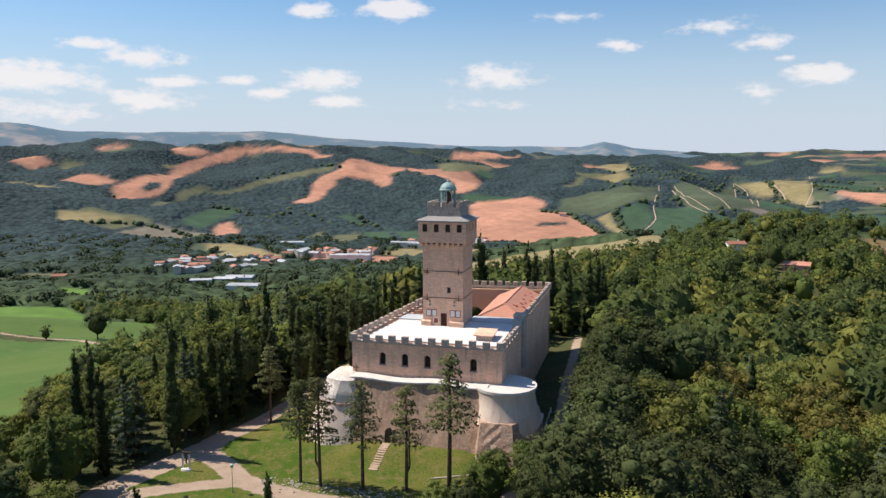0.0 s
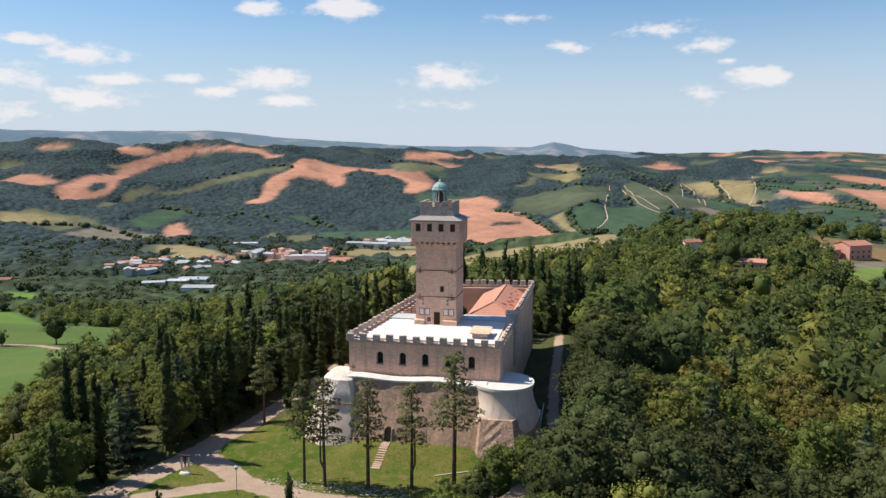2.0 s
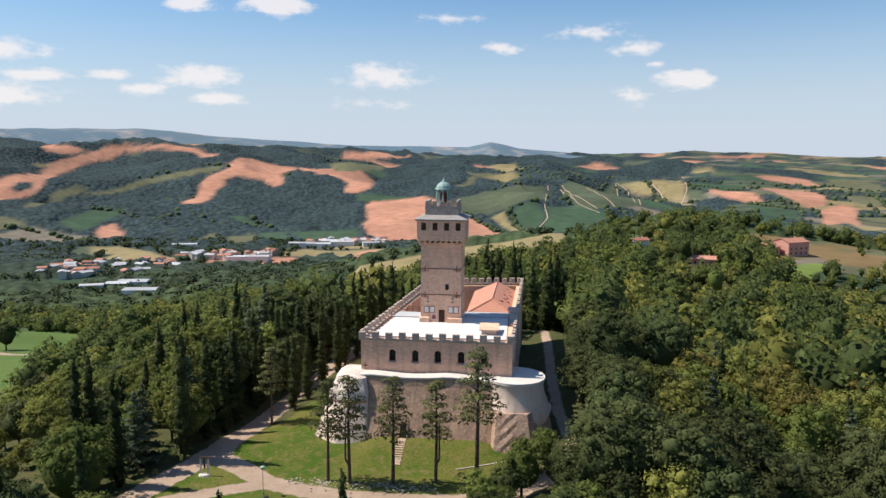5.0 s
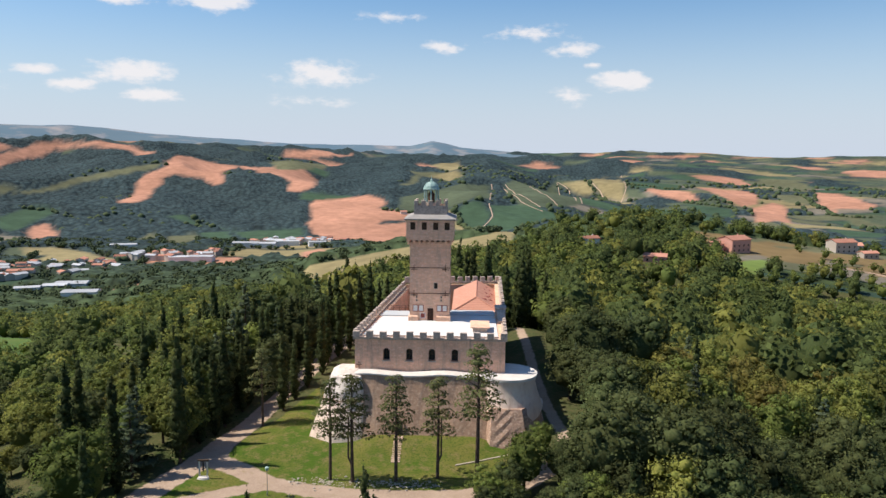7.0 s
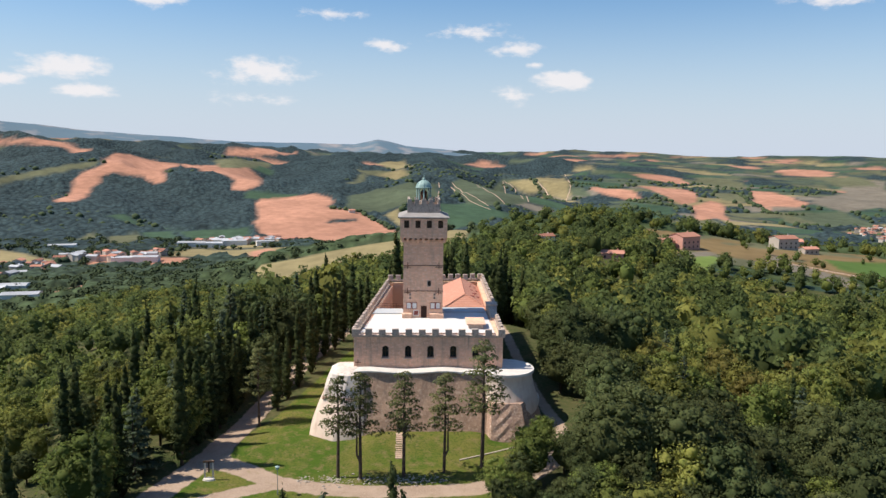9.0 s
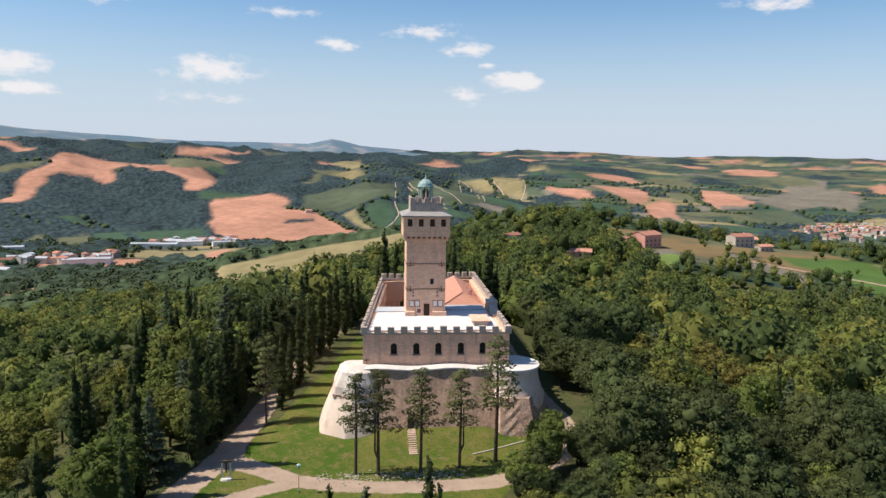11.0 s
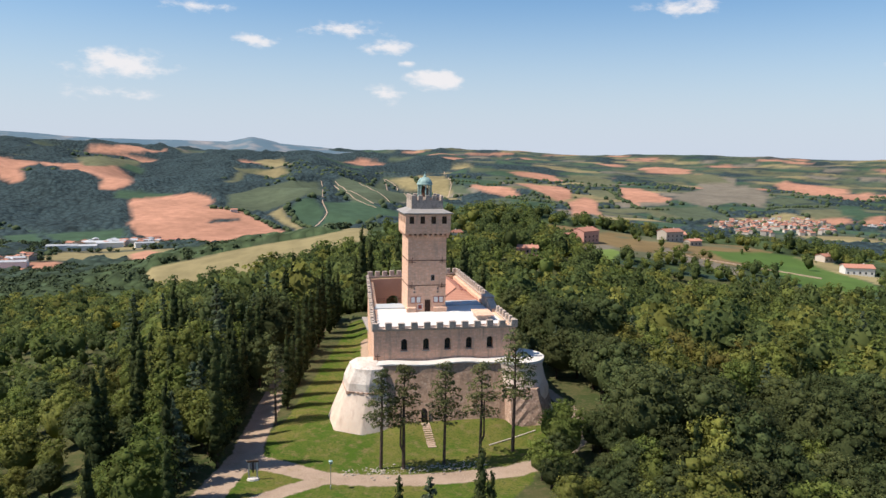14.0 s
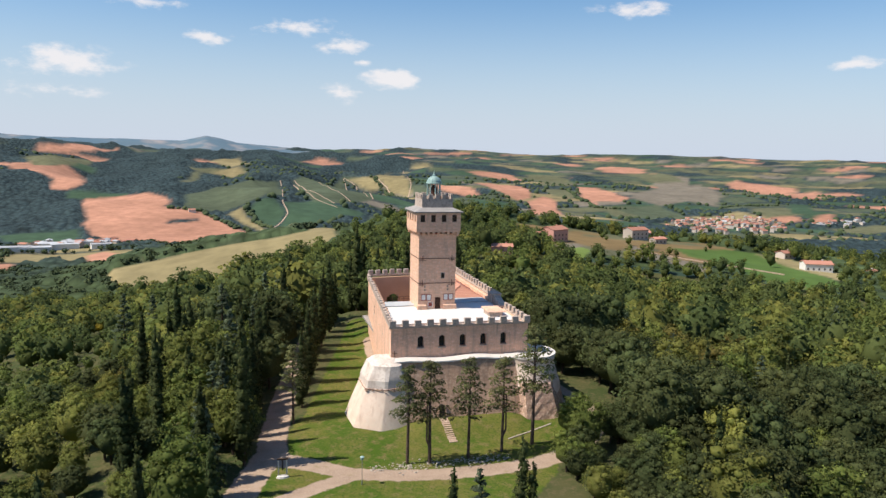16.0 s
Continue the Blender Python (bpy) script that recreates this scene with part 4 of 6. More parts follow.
loft(bm, [[(2.3, 16.6, Z_TERR + .004), (7.9, 16.6, Z_TERR + .004), (7.9, 20.5, Z_TERR + .004), (3.0, 20.5, Z_TERR + .004)],
          [(2.3, 16.6, Z_TERR + .22), (7.9, 16.6, Z_TERR + .22), (7.9, 20.5, Z_TERR + .22), (3.0, 20.5, Z_TERR + .22)]])
part("roof_membrane", bm, M["membrane"], castle, "grey raised roof membrane, at the right the tower's shade")
# raised grey sheet put where the tower's shadow lies on the terrace
bm = bmesh.new()
loft(bm, [[(15.0, 18.2, Z_TERR + .004), (22.9, 18.2, Z_TERR + .004), (22.9, 22.0, Z_TERR + .004), (15.0, 22.0, Z_TERR + .004)],
          [(15.0, 18.2, Z_TERR + .2), (22.9, 18.2, Z_TERR + .2), (22.9, 22.0, Z_TERR + .2), (15.0, 22.0, Z_TERR + .2)]])
part("roof_membrane", bm, M["membrane"], castle, "grey raised roof membrane, at the right the tower's shade")
# low inner curb of the terrace behind the merlons
bm = bmesh.new()
box(bm, 1.0, 23.1, 1.62, 1.95, Z_TERR, Z_TERR + .3)
part("terrace_kerb", bm, M["coping"], castle)
# railing at the back of the terrace
bm = bmesh.new()
for i in range(5):
    box(bm, 3.3 + i * 1.1, 3.36 + i * 1.1, 20.2, 20.26, Z_TERR + .22, Z_TERR + 1.2)
for z in (.75, 1.17):
    box(bm, 3.3, 7.9, 20.21, 20.25, Z_TERR + z, Z_TERR + z + .05)
part("terrace_railing", bm, M["iron"], castle)
# roof hatch
hatch = bmesh.new()
loft(hatch, [[(19.0, 5.6, Z_TERR), (21.4, 5.6, Z_TERR), (21.4, 9.0, Z_TERR), (19.0, 9.0, Z_TERR)],
             [(19.0, 5.6, Z_TERR + .75), (21.4, 5.6, Z_TERR + .75), (21.4, 9.0, Z_TERR + .95), (19.0, 9.0, Z_TERR + .95)]])
ht = part("roof_hatch", hatch, M["merlon"], castle)
hatch = bmesh.new()
loft(hatch, [[(18.6, 5.2, Z_TERR + .78), (21.8, 5.2, Z_TERR + .78), (21.8, 9.4, Z_TERR + 1.0), (18.6, 9.4, Z_TERR + 1.0)],
             [(18.6, 5.2, Z_TERR + .93), (21.8, 5.2, Z_TERR + .93), (21.8, 9.4, Z_TERR + 1.15), (18.6, 9.4, Z_TERR + 1.15)]])
part("hatch_cover", hatch, M["wall"], ht)

# tiled roof over the east range
roof = part("roof", (lambda b: (loft(b, [[(15.1, 22.5, 16.85), (24.0, 22.5, 16.85), (24.3, 45.4, 16.85), (15.1, 45.4, 16.85)],
                                         [(15.1, 22.5, 16.95), (24.0, 22.5, 16.95), (24.3, 45.4, 16.95), (15.1, 45.4, 16.95)],
                                         [(19.7, 26.4, 19.05), (19.8, 26.4, 19.05), (20.1, 45.3, 19.15), (20.0, 45.3, 19.15)]]), b)[1])(bmesh.new()),
            M["tile"], castle, "terracotta tiled hipped roof")

# ridge tiles and a row of roof vents
b = bmesh.new()
loft(b, [[(19.75 + .3 * f - .16, 26.4 + 18.9 * f, 19.0 + .1 * f), (19.75 + .3 * f, 26.4 + 18.9 * f, 19.22 + .1 * f), (19.75 + .3 * f + .16, 26.4 + 18.9 * f, 19.0 + .1 * f)] for f in (0, .5, 1)])
part("ridge_tiles", b, M["tile"], roof)
for x0 in (15.1, 24.0):
    b = bmesh.new()
    p, q = Vector((x0, 22.5, 17.0)), Vector((19.75, 26.4, 19.08))
    loft(b, [[(*(v + Vector((0, -.14, 0))),), (*(v + Vector((0, 0, .16))),), (*(v + Vector((0, .14, 0))),)] for v in (p, q)])
    part("hip_tiles", b, M["tile"], roof)
for i in range(9):
    y = 28.5 + 1.75 * i
    x = 21.3 + .9 * (i % 2) + .25 * (i % 3)
    z = 19.05 - (x - 19.8) * .5
    b = bmesh.new()
    loft(b, [[(x - .45, y - .3, z - .1), (x + .45, y - .3, z - .35), (x + .45, y + .3, z - .35), (x - .45, y + .3, z - .1)],
             [(x - .45, y - .3, z + .25), (x + .45, y - .3, z + .05), (x + .45, y + .3, z + .05), (x - .45, y + .3, z + .25)]])
    part("roof_vent", b, M["redwood"], roof, "small dark roof vent")

# ---- tower ----
TX, TY, TH = 11.4, 17.2, 3.5
tw = bmesh.new()
box(tw, TX - TH, TX + TH, TY - TH, TY + TH, Z_TERR - .2, 31.2)
tower = part("tower", tw, M["tower"], castle, "square pink stone tower")
UP = 4.12
cb = bmesh.new()
corbel = bmesh.new()
loft(corbel, [[(-.17, 0.02, 0), (.17, 0.02, 0), (.17, -.1, 0), (-.17, -.1, 0)],
              [(-.17, 0.02, .5), (.17, 0.02, .5), (.17, -.35, .5), (-.17, -.35, .5)],
              [(-.17, 0.02, .95), (.17, 0.02, .95), (.17, -.62, .95), (-.17, -.62, .95)]])
corbel_mesh = mesh_of("corbel", corbel, M["tower"])
arch = bmesh.new()
NA = 8
HALF = .335
pts = [(-HALF - .17, 1.0), (-HALF - .17, .35)] + [(HALF * -math.cos(math.pi * k / NA), .35 + HALF * math.sin(math.pi * k / NA)) for k in range(NA + 1)] + [(HALF + .17, .35), (HALF + .17, 1.0)]
loft(arch, [[(x, -.6, z) for x, z in pts], [(x, -.3, z) for x, z in pts]])
arch_mesh = mesh_of("corbel_arch", arch, M["tower"])
for side in range(4):
    R = Matrix.Translation((TX, TY, 0)) @ Matrix.Rotation(side * math.pi / 2, 4, "Z")
    for i in range(9):
        shared("corbel", corbel_mesh, R @ Matrix.Translation((-3.72 + .93 * i, -TH, 30.75)), tower)
    for i in range(8):
        shared("corbel_arch", arch_mesh, R @ Matrix.Translation((-3.255 + .93 * i, -TH, 30.9)) @ Matrix.Diagonal((.92, 1, 1, 1)), tower)
# gallery with four openings on every side
gal = bmesh.new()
cs = [(TX - UP, TY - UP), (TX + UP, TY - UP), (TX + UP, TY + UP), (TX - UP, TY + UP)]
for k in range(4):
    p, q = Vector(cs[k]), Vector(cs[(k + 1) % 4])
    d = (q - p).normalized()
    q2 = q - d * .55
    wall_run(gal, p, q2, .55, 31.8, 35.0, [(s - .43, s + .43, 33.35, 34.65, 34.66) for s in (1.15, 3.12, 5.10, 7.07)], 1)
box(gal, TX - UP + .1, TX + UP - .1, TY - UP + .1, TY + UP - .1, 31.7, 32.4)
part("tower_gallery", gal, M["tower"], castle)
# solid block whose near-black colour stands for the gallery's inner shade
core = bmesh.new()
box(core, TX - 3.0, TX + 3.0, TY - 3.0, TY + 3.0, 32.4, 35.2)
part("gallery_core", core, M["dark"], castle, "near-black gallery interior, its shade put into the colour")
for side in range(4):
    R = Matrix.Translation((TX, TY, 0)) @ Matrix.Rotation(side * math.pi / 2, 4, "Z")
    for s in (1.15, 3.12, 5.10, 7.07):
        b = bmesh.new()
        box(b, -.43, .43, .33, .37, 0, 1.3)
        o = part("shutter", b, M["wood"], tower, "brown wooden gallery shutter")
        o.matrix_basis = R @ Matrix.Translation((s - UP, -UP, 33.35))
# skirt roof
sk = bmesh.new()
E_ = 4.5
loft(sk, [[(TX + a * (UP + .05), TY + b * (UP + .05), 35.0) for a, b in ((-1, -1), (1, -1), (1, 1), (-1, 1))],
          [(TX + a * E_, TY + b * E_, 35.12) for a, b in ((-1, -1), (1, -1), (1, 1), (-1, 1))],
          [(TX + a * E_, TY + b * E_, 35.28) for a, b in ((-1, -1), (1, -1), (1, 1), (-1, 1))],
          [(TX + a * 2.8, TY + b * 2.8, 35.95) for a, b in ((-1, -1), (1, -1), (1, 1), (-1, 1))]])
part("skirt_roof", sk, M["slab"], castle, "grey sheet skirt roof")
# crenellated turret
tu = bmesh.new()
TU = 2.87
for k in range(4):
    c4 = [(TX - TU, TY - TU), (TX + TU, TY - TU), (TX + TU, TY + TU), (TX - TU, TY + TU)]
    p, q = Vector(c4[k]), Vector(c4[(k + 1) % 4])
    d = (q - p).normalized()
    wall_run(tu, p, q - d * .4, .4, 35.3, 37.45)
box(tu, TX - TU + .1, TX + TU - .1, TY - TU + .1, TY + TU - .1, 36.6, 36.9)
part("turret", tu, M["merlon"], castle, "grey-brown crenellated turret")
tm = bmesh.new()
box(tm, -.38, .38, -.2, .2, 0, .9)
bmesh.ops.bevel(tm, geom=tm.edges[:], offset=.04, segments=1, affect="EDGES")
tm_mesh = mesh_of("turret_merlon", tm, M["merlon"])
for side in range(4):
    R = Matrix.Translation((TX, TY, 37.45)) @ Matrix.Rotation(side * math.pi / 2, 4, "Z")
    for i in range(5):
        if i == 4:
            continue
        shared("turret_merlon", tm_mesh, R @ Matrix.Translation((-TU + .38 + i * 1.245, -TU + .2, 0)), tower)
# lantern with a ribbed copper dome
la = bmesh.new()
loft(la, [ring(TX, TY, 36.8, 1.35, 8), ring(TX, TY, 37.9, 1.35, 8)])
lantern = part("lantern", la, M["merlon"], castle)
for i in range(8):
    b = bmesh.new()
    a = 2 * math.pi * i / 8
    loft(b, [ring(TX + 1.2 * math.cos(a), TY + 1.2 * math.sin(a), z, r, 8) for z, r in ((37.85, .16), (38.0, .12), (40.0, .12), (40.15, .17))])
    part("column", b, M["verdigris"], lantern)
b = bmesh.new()
loft(b, [ring(TX, TY, 37.9, .55, 10), ring(TX, TY, 39.4, .6, 10), ring(TX, TY, 39.9, .15, 10)])
part("bell", b, M["iron"], lantern, "dark bronze bell")
b = bmesh.new()
loft(b, [ring(TX, TY, z, r, 24) for z, r in ((40.1, 1.3), (40.15, 1.48), (40.3, 1.48), (40.36, 1.38), (40.75, 1.28), (41.1, 1.02), (41.35, .7), (41.5, .38), (41.58, .2), (41.7, .26), (41.85, .2), (41.95, .08), (42.5, .03))])
dome = part("dome", b, M["verdigris"], lantern, "pale green copper dome")
for i in range(12):
    b = bmesh.new()
    a = 2 * math.pi * i / 12
    prof = [(1.4, 40.36), (1.31, 40.75), (1.05, 41.1), (.73, 41.36), (.4, 41.52)]
    tx, ty = -math.sin(a) * .035, math.cos(a) * .035
    lo = [b.verts.new((TX + r * math.cos(a) + s * tx, TY + r * math.sin(a) + s * ty, z + .03)) for r, z in prof for s in (-1, 1)]
    for k in range(4):
        b.faces.new((lo[2 * k], lo[2 * k + 1], lo[2 * k + 3], lo[2 * k + 2]))
    part("dome_rib", b, M["verdigris"], lantern)
# tie rods, windows and panels on the tower
for z in (22.05, 26.6):
    b = bmesh.new()
    for s in (-1, 1):
        box(b, TX - TH - .05, TX + TH + .05, TY + s * (TH + .03) - .04, TY + s * (TH + .03) + .04, z, z + .1)
        box(b, TX + s * (TH + .03) - .04, TX + s * (TH + .03) + .04, TY - TH - .05, TY + TH + .05, z, z + .1)
    part("tie_rod", b, M["iron"], tower)
    for s in (-1, 1):
        b = bmesh.new()
        box(b, TX + s * 2.75 - .05, TX + s * 2.75 + .05, TY - TH - .12, TY - TH - .06, z - .55, z + .65)
        box(b, TX + s * 2.75 - .6, TX + s * 2.75 + .6, TY - TH - .12, TY - TH - .06, z - .28, z - .2)
        part("anchor_plate", b, M["iron"], tower)


def framed(x0, x1, z0, z1, face, name="window", rim=M["merlon"], deep=.06):
    b = bmesh.new()
    y = TY - TH
    box(b, x0, x1, y - .02, y - .012, z0, z1)
    o = part(name, b, face, tower)
    b = bmesh.new()
    for a in ((x0 - .1, x0, z0 - .1, z1 + .1), (x1, x1 + .1, z0 - .1, z1 + .1), (x0, x1, z1, z1 + .1), (x0, x1, z0 - .1, z0)):
        box(b, a[0], a[1], y - deep, y - .005, a[2], a[3])
    part(name + "_frame", b, rim, o)
    return o


# window, put-hole and door faces are flat near-black, depth shade painted on
framed(12.2, 12.75, 23.0, 23.95, M["dark"], "tower_window")
for x in (8.55, 9.55, 12.75, 13.7):
    framed(x, x + .72, 18.95, 19.95, M["white"], "coat_of_arms_panel", M["redwood"])
for x in (9.05, 13.35):
    for z in (20.75, 21.35):
        framed(x, x + .16, z, z + .22, M["dark"], "put_hole")
framed(9.85, 10.55, 17.75, 18.55, M["redwood"], "red_panel", M["white"])
framed(11.15, 12.0, 17.3, 19.35, M["dark"], "tower_door", M["iron"])
b = bmesh.new()
for i in range(5):
    box(b, 11.2 + i * .17, 11.25 + i * .17, TY - TH - .08, TY - TH - .05, 17.3, 19.3)
part("door_grille", b, M["iron"], tower)
# low buttresses at the tower's foot
for x0, x1 in ((7.7, 9.4), (12.6, 15.1)):
    b = bmesh.new()
    loft(b, [[(x0, 13.2, Z_TERR), (x1, 13.2, Z_TERR), (x1, 13.72, Z_TERR), (x0, 13.72, Z_TERR)],
             [(x0, 13.25, Z_TERR + .75), (x1, 13.25, Z_TERR + .75), (x1, 13.72, Z_TERR + .95), (x0, 13.72, Z_TERR + .95)]])
    part("buttress", b, M["tower"], tower)

# ---- rampart ----
rampart = thing("rampart", (0, 0, 0), "battered brick and plaster rampart with two corner bastions", "rampart")
cw = bmesh.new()
NX = 24
rings_b, rings_t = [], []
rows = []
for z, y in ((1.0, -5.6), (3.0, -5.0), (7.0, -3.4), (10.6, -2.1), (11.9, -1.85)):
    rows.append([cw.verts.new((x, y + .04 * math.sin(x * 1.7 + z), z)) for x in np.linspace(-1.5, 23.0, NX)])
rows.append([cw.verts.new((x, .5, 11.9)) for x in np.linspace(-1.5, 23.0, NX)])
rows.append([cw.verts.new((x, .5, 1.0)) for x in np.linspace(-1.5, 23.0, NX)])
for a, b in zip(rows, rows[1:] + rows[:1]):
    for i in range(NX - 1):
        cw.faces.new((a[i], a[i + 1], b[i + 1], b[i]))
for i in (0, NX - 1):
    cw.faces.new([r[i] for r in rows])
part("curtain_wall", cw, M["rampart"], rampart, "shaded brown brick curtain wall")
cp = bmesh.new()
loft(cp, [[(x, y + .12 * math.sin(x * .9), z + .16 * math.sin(x * .55)) for y, z in ((-2.05, 11.85), (-2.05, 12.08), (-1.5, 12.2), (-.0, 12.2), (-.0, 11.85))] for x in np.linspace(-.2, 22.4, 16)])
part("coping", cp, M["coping"], rampart, "bright white plastered coping")
# left bastion: angular, plaster below, white rounded cap
FOOT = [(-7.0, 3.5), (-6.5, -3.6), (-2.5, -6.4), (2.2, -5.2), (2.6, 3.5)]
MID = [(-4.5, 3.2), (-4.3, -2.6), (-1.2, -4.0), (2.0, -3.4), (2.4, 3.2)]
RIM = [(-3.6, 3.0), (-3.4, -1.9), (-.9, -3.2), (1.6, -2.9), (1.8, 3.0)]
CAP = [(-2.6, 2.6), (-2.2, -.8), (-.7, -1.5), (.6, -1.2), (1.0, 2.6)]
SOLE = [(x * 1.06, y * 1.06 if y < 0 else y) for x, y in FOOT]


def at_z(poly, z):
    return [(x, y, z) for x, y in poly]


def rounded(poly, z, cut=.22):
    """Corners cut in two, for a worn edge."""
    out = []
    n = len(poly)
    for i in range(n):
        p, a, b = Vector(poly[i]), Vector(poly[i - 1]), Vector(poly[(i + 1) % n])
        for o in (a, b):
            q = p + (o - p).normalized() * cut
            out.append((q.x, q.y, z))
    return out




def soft(ob, limit=28):
    """Smooth shading but for edges sharper than limit degrees."""
    me = ob.data
    bm = bmesh.new()
    bm.from_mesh(me)
    for f in bm.faces:
        f.smooth = True
    for e in bm.edges:
        e.smooth = len(e.link_faces) == 2 and e.calc_face_angle(9) < radians(limit)
    bm.to_mesh(me)
    bm.free()
    return ob


def batter(rings, n=5):
    """More rings between the given ones."""
    out = []
    for a, b_ in zip(rings, rings[1:]):
        out += [[tuple(p[i] + (q[i] - p[i]) * k / n for i in range(3)) for p, q in zip(a, b_)] for k in range(n)]
    return out + [rings[-1]]


b = bmesh.new()
loft(b, batter([rounded(SOLE, .6), rounded(FOOT, 2.2), rounded([(f[0] * .55 + m[0] * .45, f[1] * .55 + m[1] * .45) for f, m in zip(FOOT, MID)], 5.2), rounded(MID, 8.4)]))
soft(part("bastion_base", b, M["plaster"], rampart, "pale battered plaster bastion base"))
b = bmesh.new()
loft(b, [rounded([(x * 1.03, y * 1.03) for x, y in MID], 8.1), rounded([(x * 1.035, y * 1.035) for x, y in MID], 8.3)])
part("brick_band", b, M["rubble"], rampart, "exposed brick string course")
brick = bmesh.new()
box(brick, -.16, .16, -.07, .07, -.045, .045)
bmesh.ops.bevel(brick, geom=brick.edges[:], offset=.012, segments=1, affect="EDGES")
brick_mesh = mesh_of("brick", brick, M["rubble"])
gb = np.random.default_rng(17)
for k in range(len(MID)):
    p, q = Vector(MID[k]) * 1.036, Vector(MID[(k + 1) % len(MID)]) * 1.036
    if p.y > 2.5 or q.y > 3.1:
        continue
    n = int((q - p).length / .36)
    for lv in range(4):
        for i in range(n):
            if gb.random() < (.12, .45, .6, .75)[lv]:
                continue
            c = p + (q - p) * ((i + .5 + .5 * (lv % 2)) / (n + .5))
            zz = 8.38 - .12 * lv
            c = c * (1 + .012 * lv)
            shared("brick", brick_mesh, Matrix.Translation((c.x, c.y, zz)) @ Matrix.Rotation(math.atan2((q - p).y, (q - p).x) + .05 * gb.normal(), 4, "Z"), rampart)
b = bmesh.new()
loft(b, batter([rounded(MID, 8.4), rounded([(x * .97, y * .97) for x, y in MID], 9.6, .3), rounded(RIM, 11.3, .4), rounded([(x * .97, y * .97) for x, y in RIM], 11.75, .5), rounded(CAP, 12.35, .5)], 3))
soft(part("bastion_cap", b, M["cap"], rampart, "white plastered bastion cap"), 14)
# right bastion: round, plaster above, broken masonry below
BX, BY = 24.6, .9
NR = 40
FOOT_R = [(20.6, -3.4), (21.7, -7.3), (27.6, -6.9), (31.4, -1.2), (30.6, 5), (20.6, 4)]
KNEE_R = [(21.2, -2.3), (22.0, -4.7), (26.6, -4.6), (29.5, -.6), (29.2, 5), (21.2, 4)]
b = bmesh.new()
rg = []
for k in range(9):
    f = k / 8
    base = [(p[0] * (1 - f) + q[0] * f, p[1] * (1 - f) + q[1] * f) for p, q in zip(FOOT_R, KNEE_R)]
    fine = []
    for i in range(6):
        p, q = Vector(base[i]), Vector(base[(i + 1) % 6])
        fine += [(*(p + (q - p) * j / 6 + (Vector((math.sin(i * 7 + j * 3 + k * 5), math.cos(i * 5 + j * 4 + k * 3))) * .07 if j else Vector((0, 0)))), 1.6 + 6.2 * f) for j in range(6)]
    rg.append(fine)
loft(b, rg)
part("bastion_base", b, M["rubble"], rampart, "broken brick masonry bastion foot")
b = bmesh.new()
rg = []
for z, r in ((6.5, 5.75), (7.2, 5.5), (8.2, 5.15), (9.4, 4.75), (10.8, 4.5), (11.5, 4.6), (11.75, 4.65), (12.0, 4.45)):
    rg.append([(BX + (r + .06 * math.sin(4 * t + z)) * math.cos(t), BY + (r + .06 * math.sin(6 * t)) * math.sin(t), z + (.9 * math.sin(3 * t + 1) if z < 7 else 0)) for t in [2 * math.pi * i / NR for i in range(NR)]])
loft(b, rg)
soft(part("bastion_body", b, M["plaster"], rampart, "stained plaster round bastion"))
b = bmesh.new()
loft(b, [ring(BX, BY, 11.7, 4.72, NR), ring(BX, BY, 12.1, 4.72, NR), ring(BX, BY, 12.1, 4.35, NR), ring(BX, BY, 12.03, 4.3, NR), ring(BX, BY, 12.03, .6, NR)])
part("bastion_rim", b, M["coping"], rampart, "white plastered bastion rim")

# ---- trees ----
rng = np.random.default_rng(7)


def leaf_cloud(centres, radii, n, size, flat=.75, seed=1, heart=None, spread=.5):
    """Small bent leaf sprays over the skins of several ellipsoids: verts, triangles and rounded normals."""
    g = np.random.default_rng(seed)
    w = np.array([r[0] * r[2] for r in radii])
    w = w / w.sum()
    who = g.choice(len(centres), n, p=w)
    d = g.normal(size=(n, 3))
    d[:, 2] = np.where(d[:, 2] < -.25, -d[:, 2] * .6, d[:, 2])
    d /= np.linalg.norm(d, axis=1)[:, None]
    rad = np.array(radii)[who]
    depth = 1 - .22 * g.random(n) ** 2 + .1 * g.normal(size=n)
    c = np.array(centres)[who] + d * rad * depth[:, None]
    nrm = d * .9 + np.array([0, 0, .45]) + g.normal(size=(n, 3)) * spread
    nrm /= np.linalg.norm(nrm, axis=1)[:, None]
    t = np.cross(nrm, g.normal(size=(n, 3)))
    t /= np.linalg.norm(t, axis=1)[:, None]
    s = np.cross(nrm, t)
    L = size * (.6 + .8 * g.random(n))[:, None]
    W = L * flat
    bend = nrm * L * .22
    V = np.stack([c - t * L * .5 - bend * .4, c + s * W * .5, c + t * L * .5 - bend, c - s * W * .5], 1).reshape(-1, 3)
    i = np.arange(n) * 4
    T = np.concatenate([np.stack([i, i + 2, i + 1], 1), np.stack([i, i + 3, i + 2], 1)])
    out = d if heart is None else d * .62 + (c - heart) / np.linalg.norm(c - heart, axis=1)[:, None] * .38
    soft_n = out + .35 * nrm + np.array([0, 0, .32]) + .3 * g.normal(size=(n, 3))
    soft_n /= np.linalg.norm(soft_n, axis=1)[:, None]
    return V, T, np.repeat(soft_n, 4, axis=0)


def blob(c, r, seed, sub=1):
    bm = bmesh.new()
    bmesh.ops.create_icosphere(bm, subdivisions=sub, radius=1)
    V = np.array([v.co[:] for v in bm.verts])
    T = np.array([[v.index for v in f.verts] for f in bm.faces])
    bm.free()
    g = np.random.default_rng(seed)
    N = V.copy()
    V = V * (1 + (.14 if sub < 2 else .08) * g.normal(size=(len(V), 1))) * np.array(r) + np.array(c)
    return V, T, N


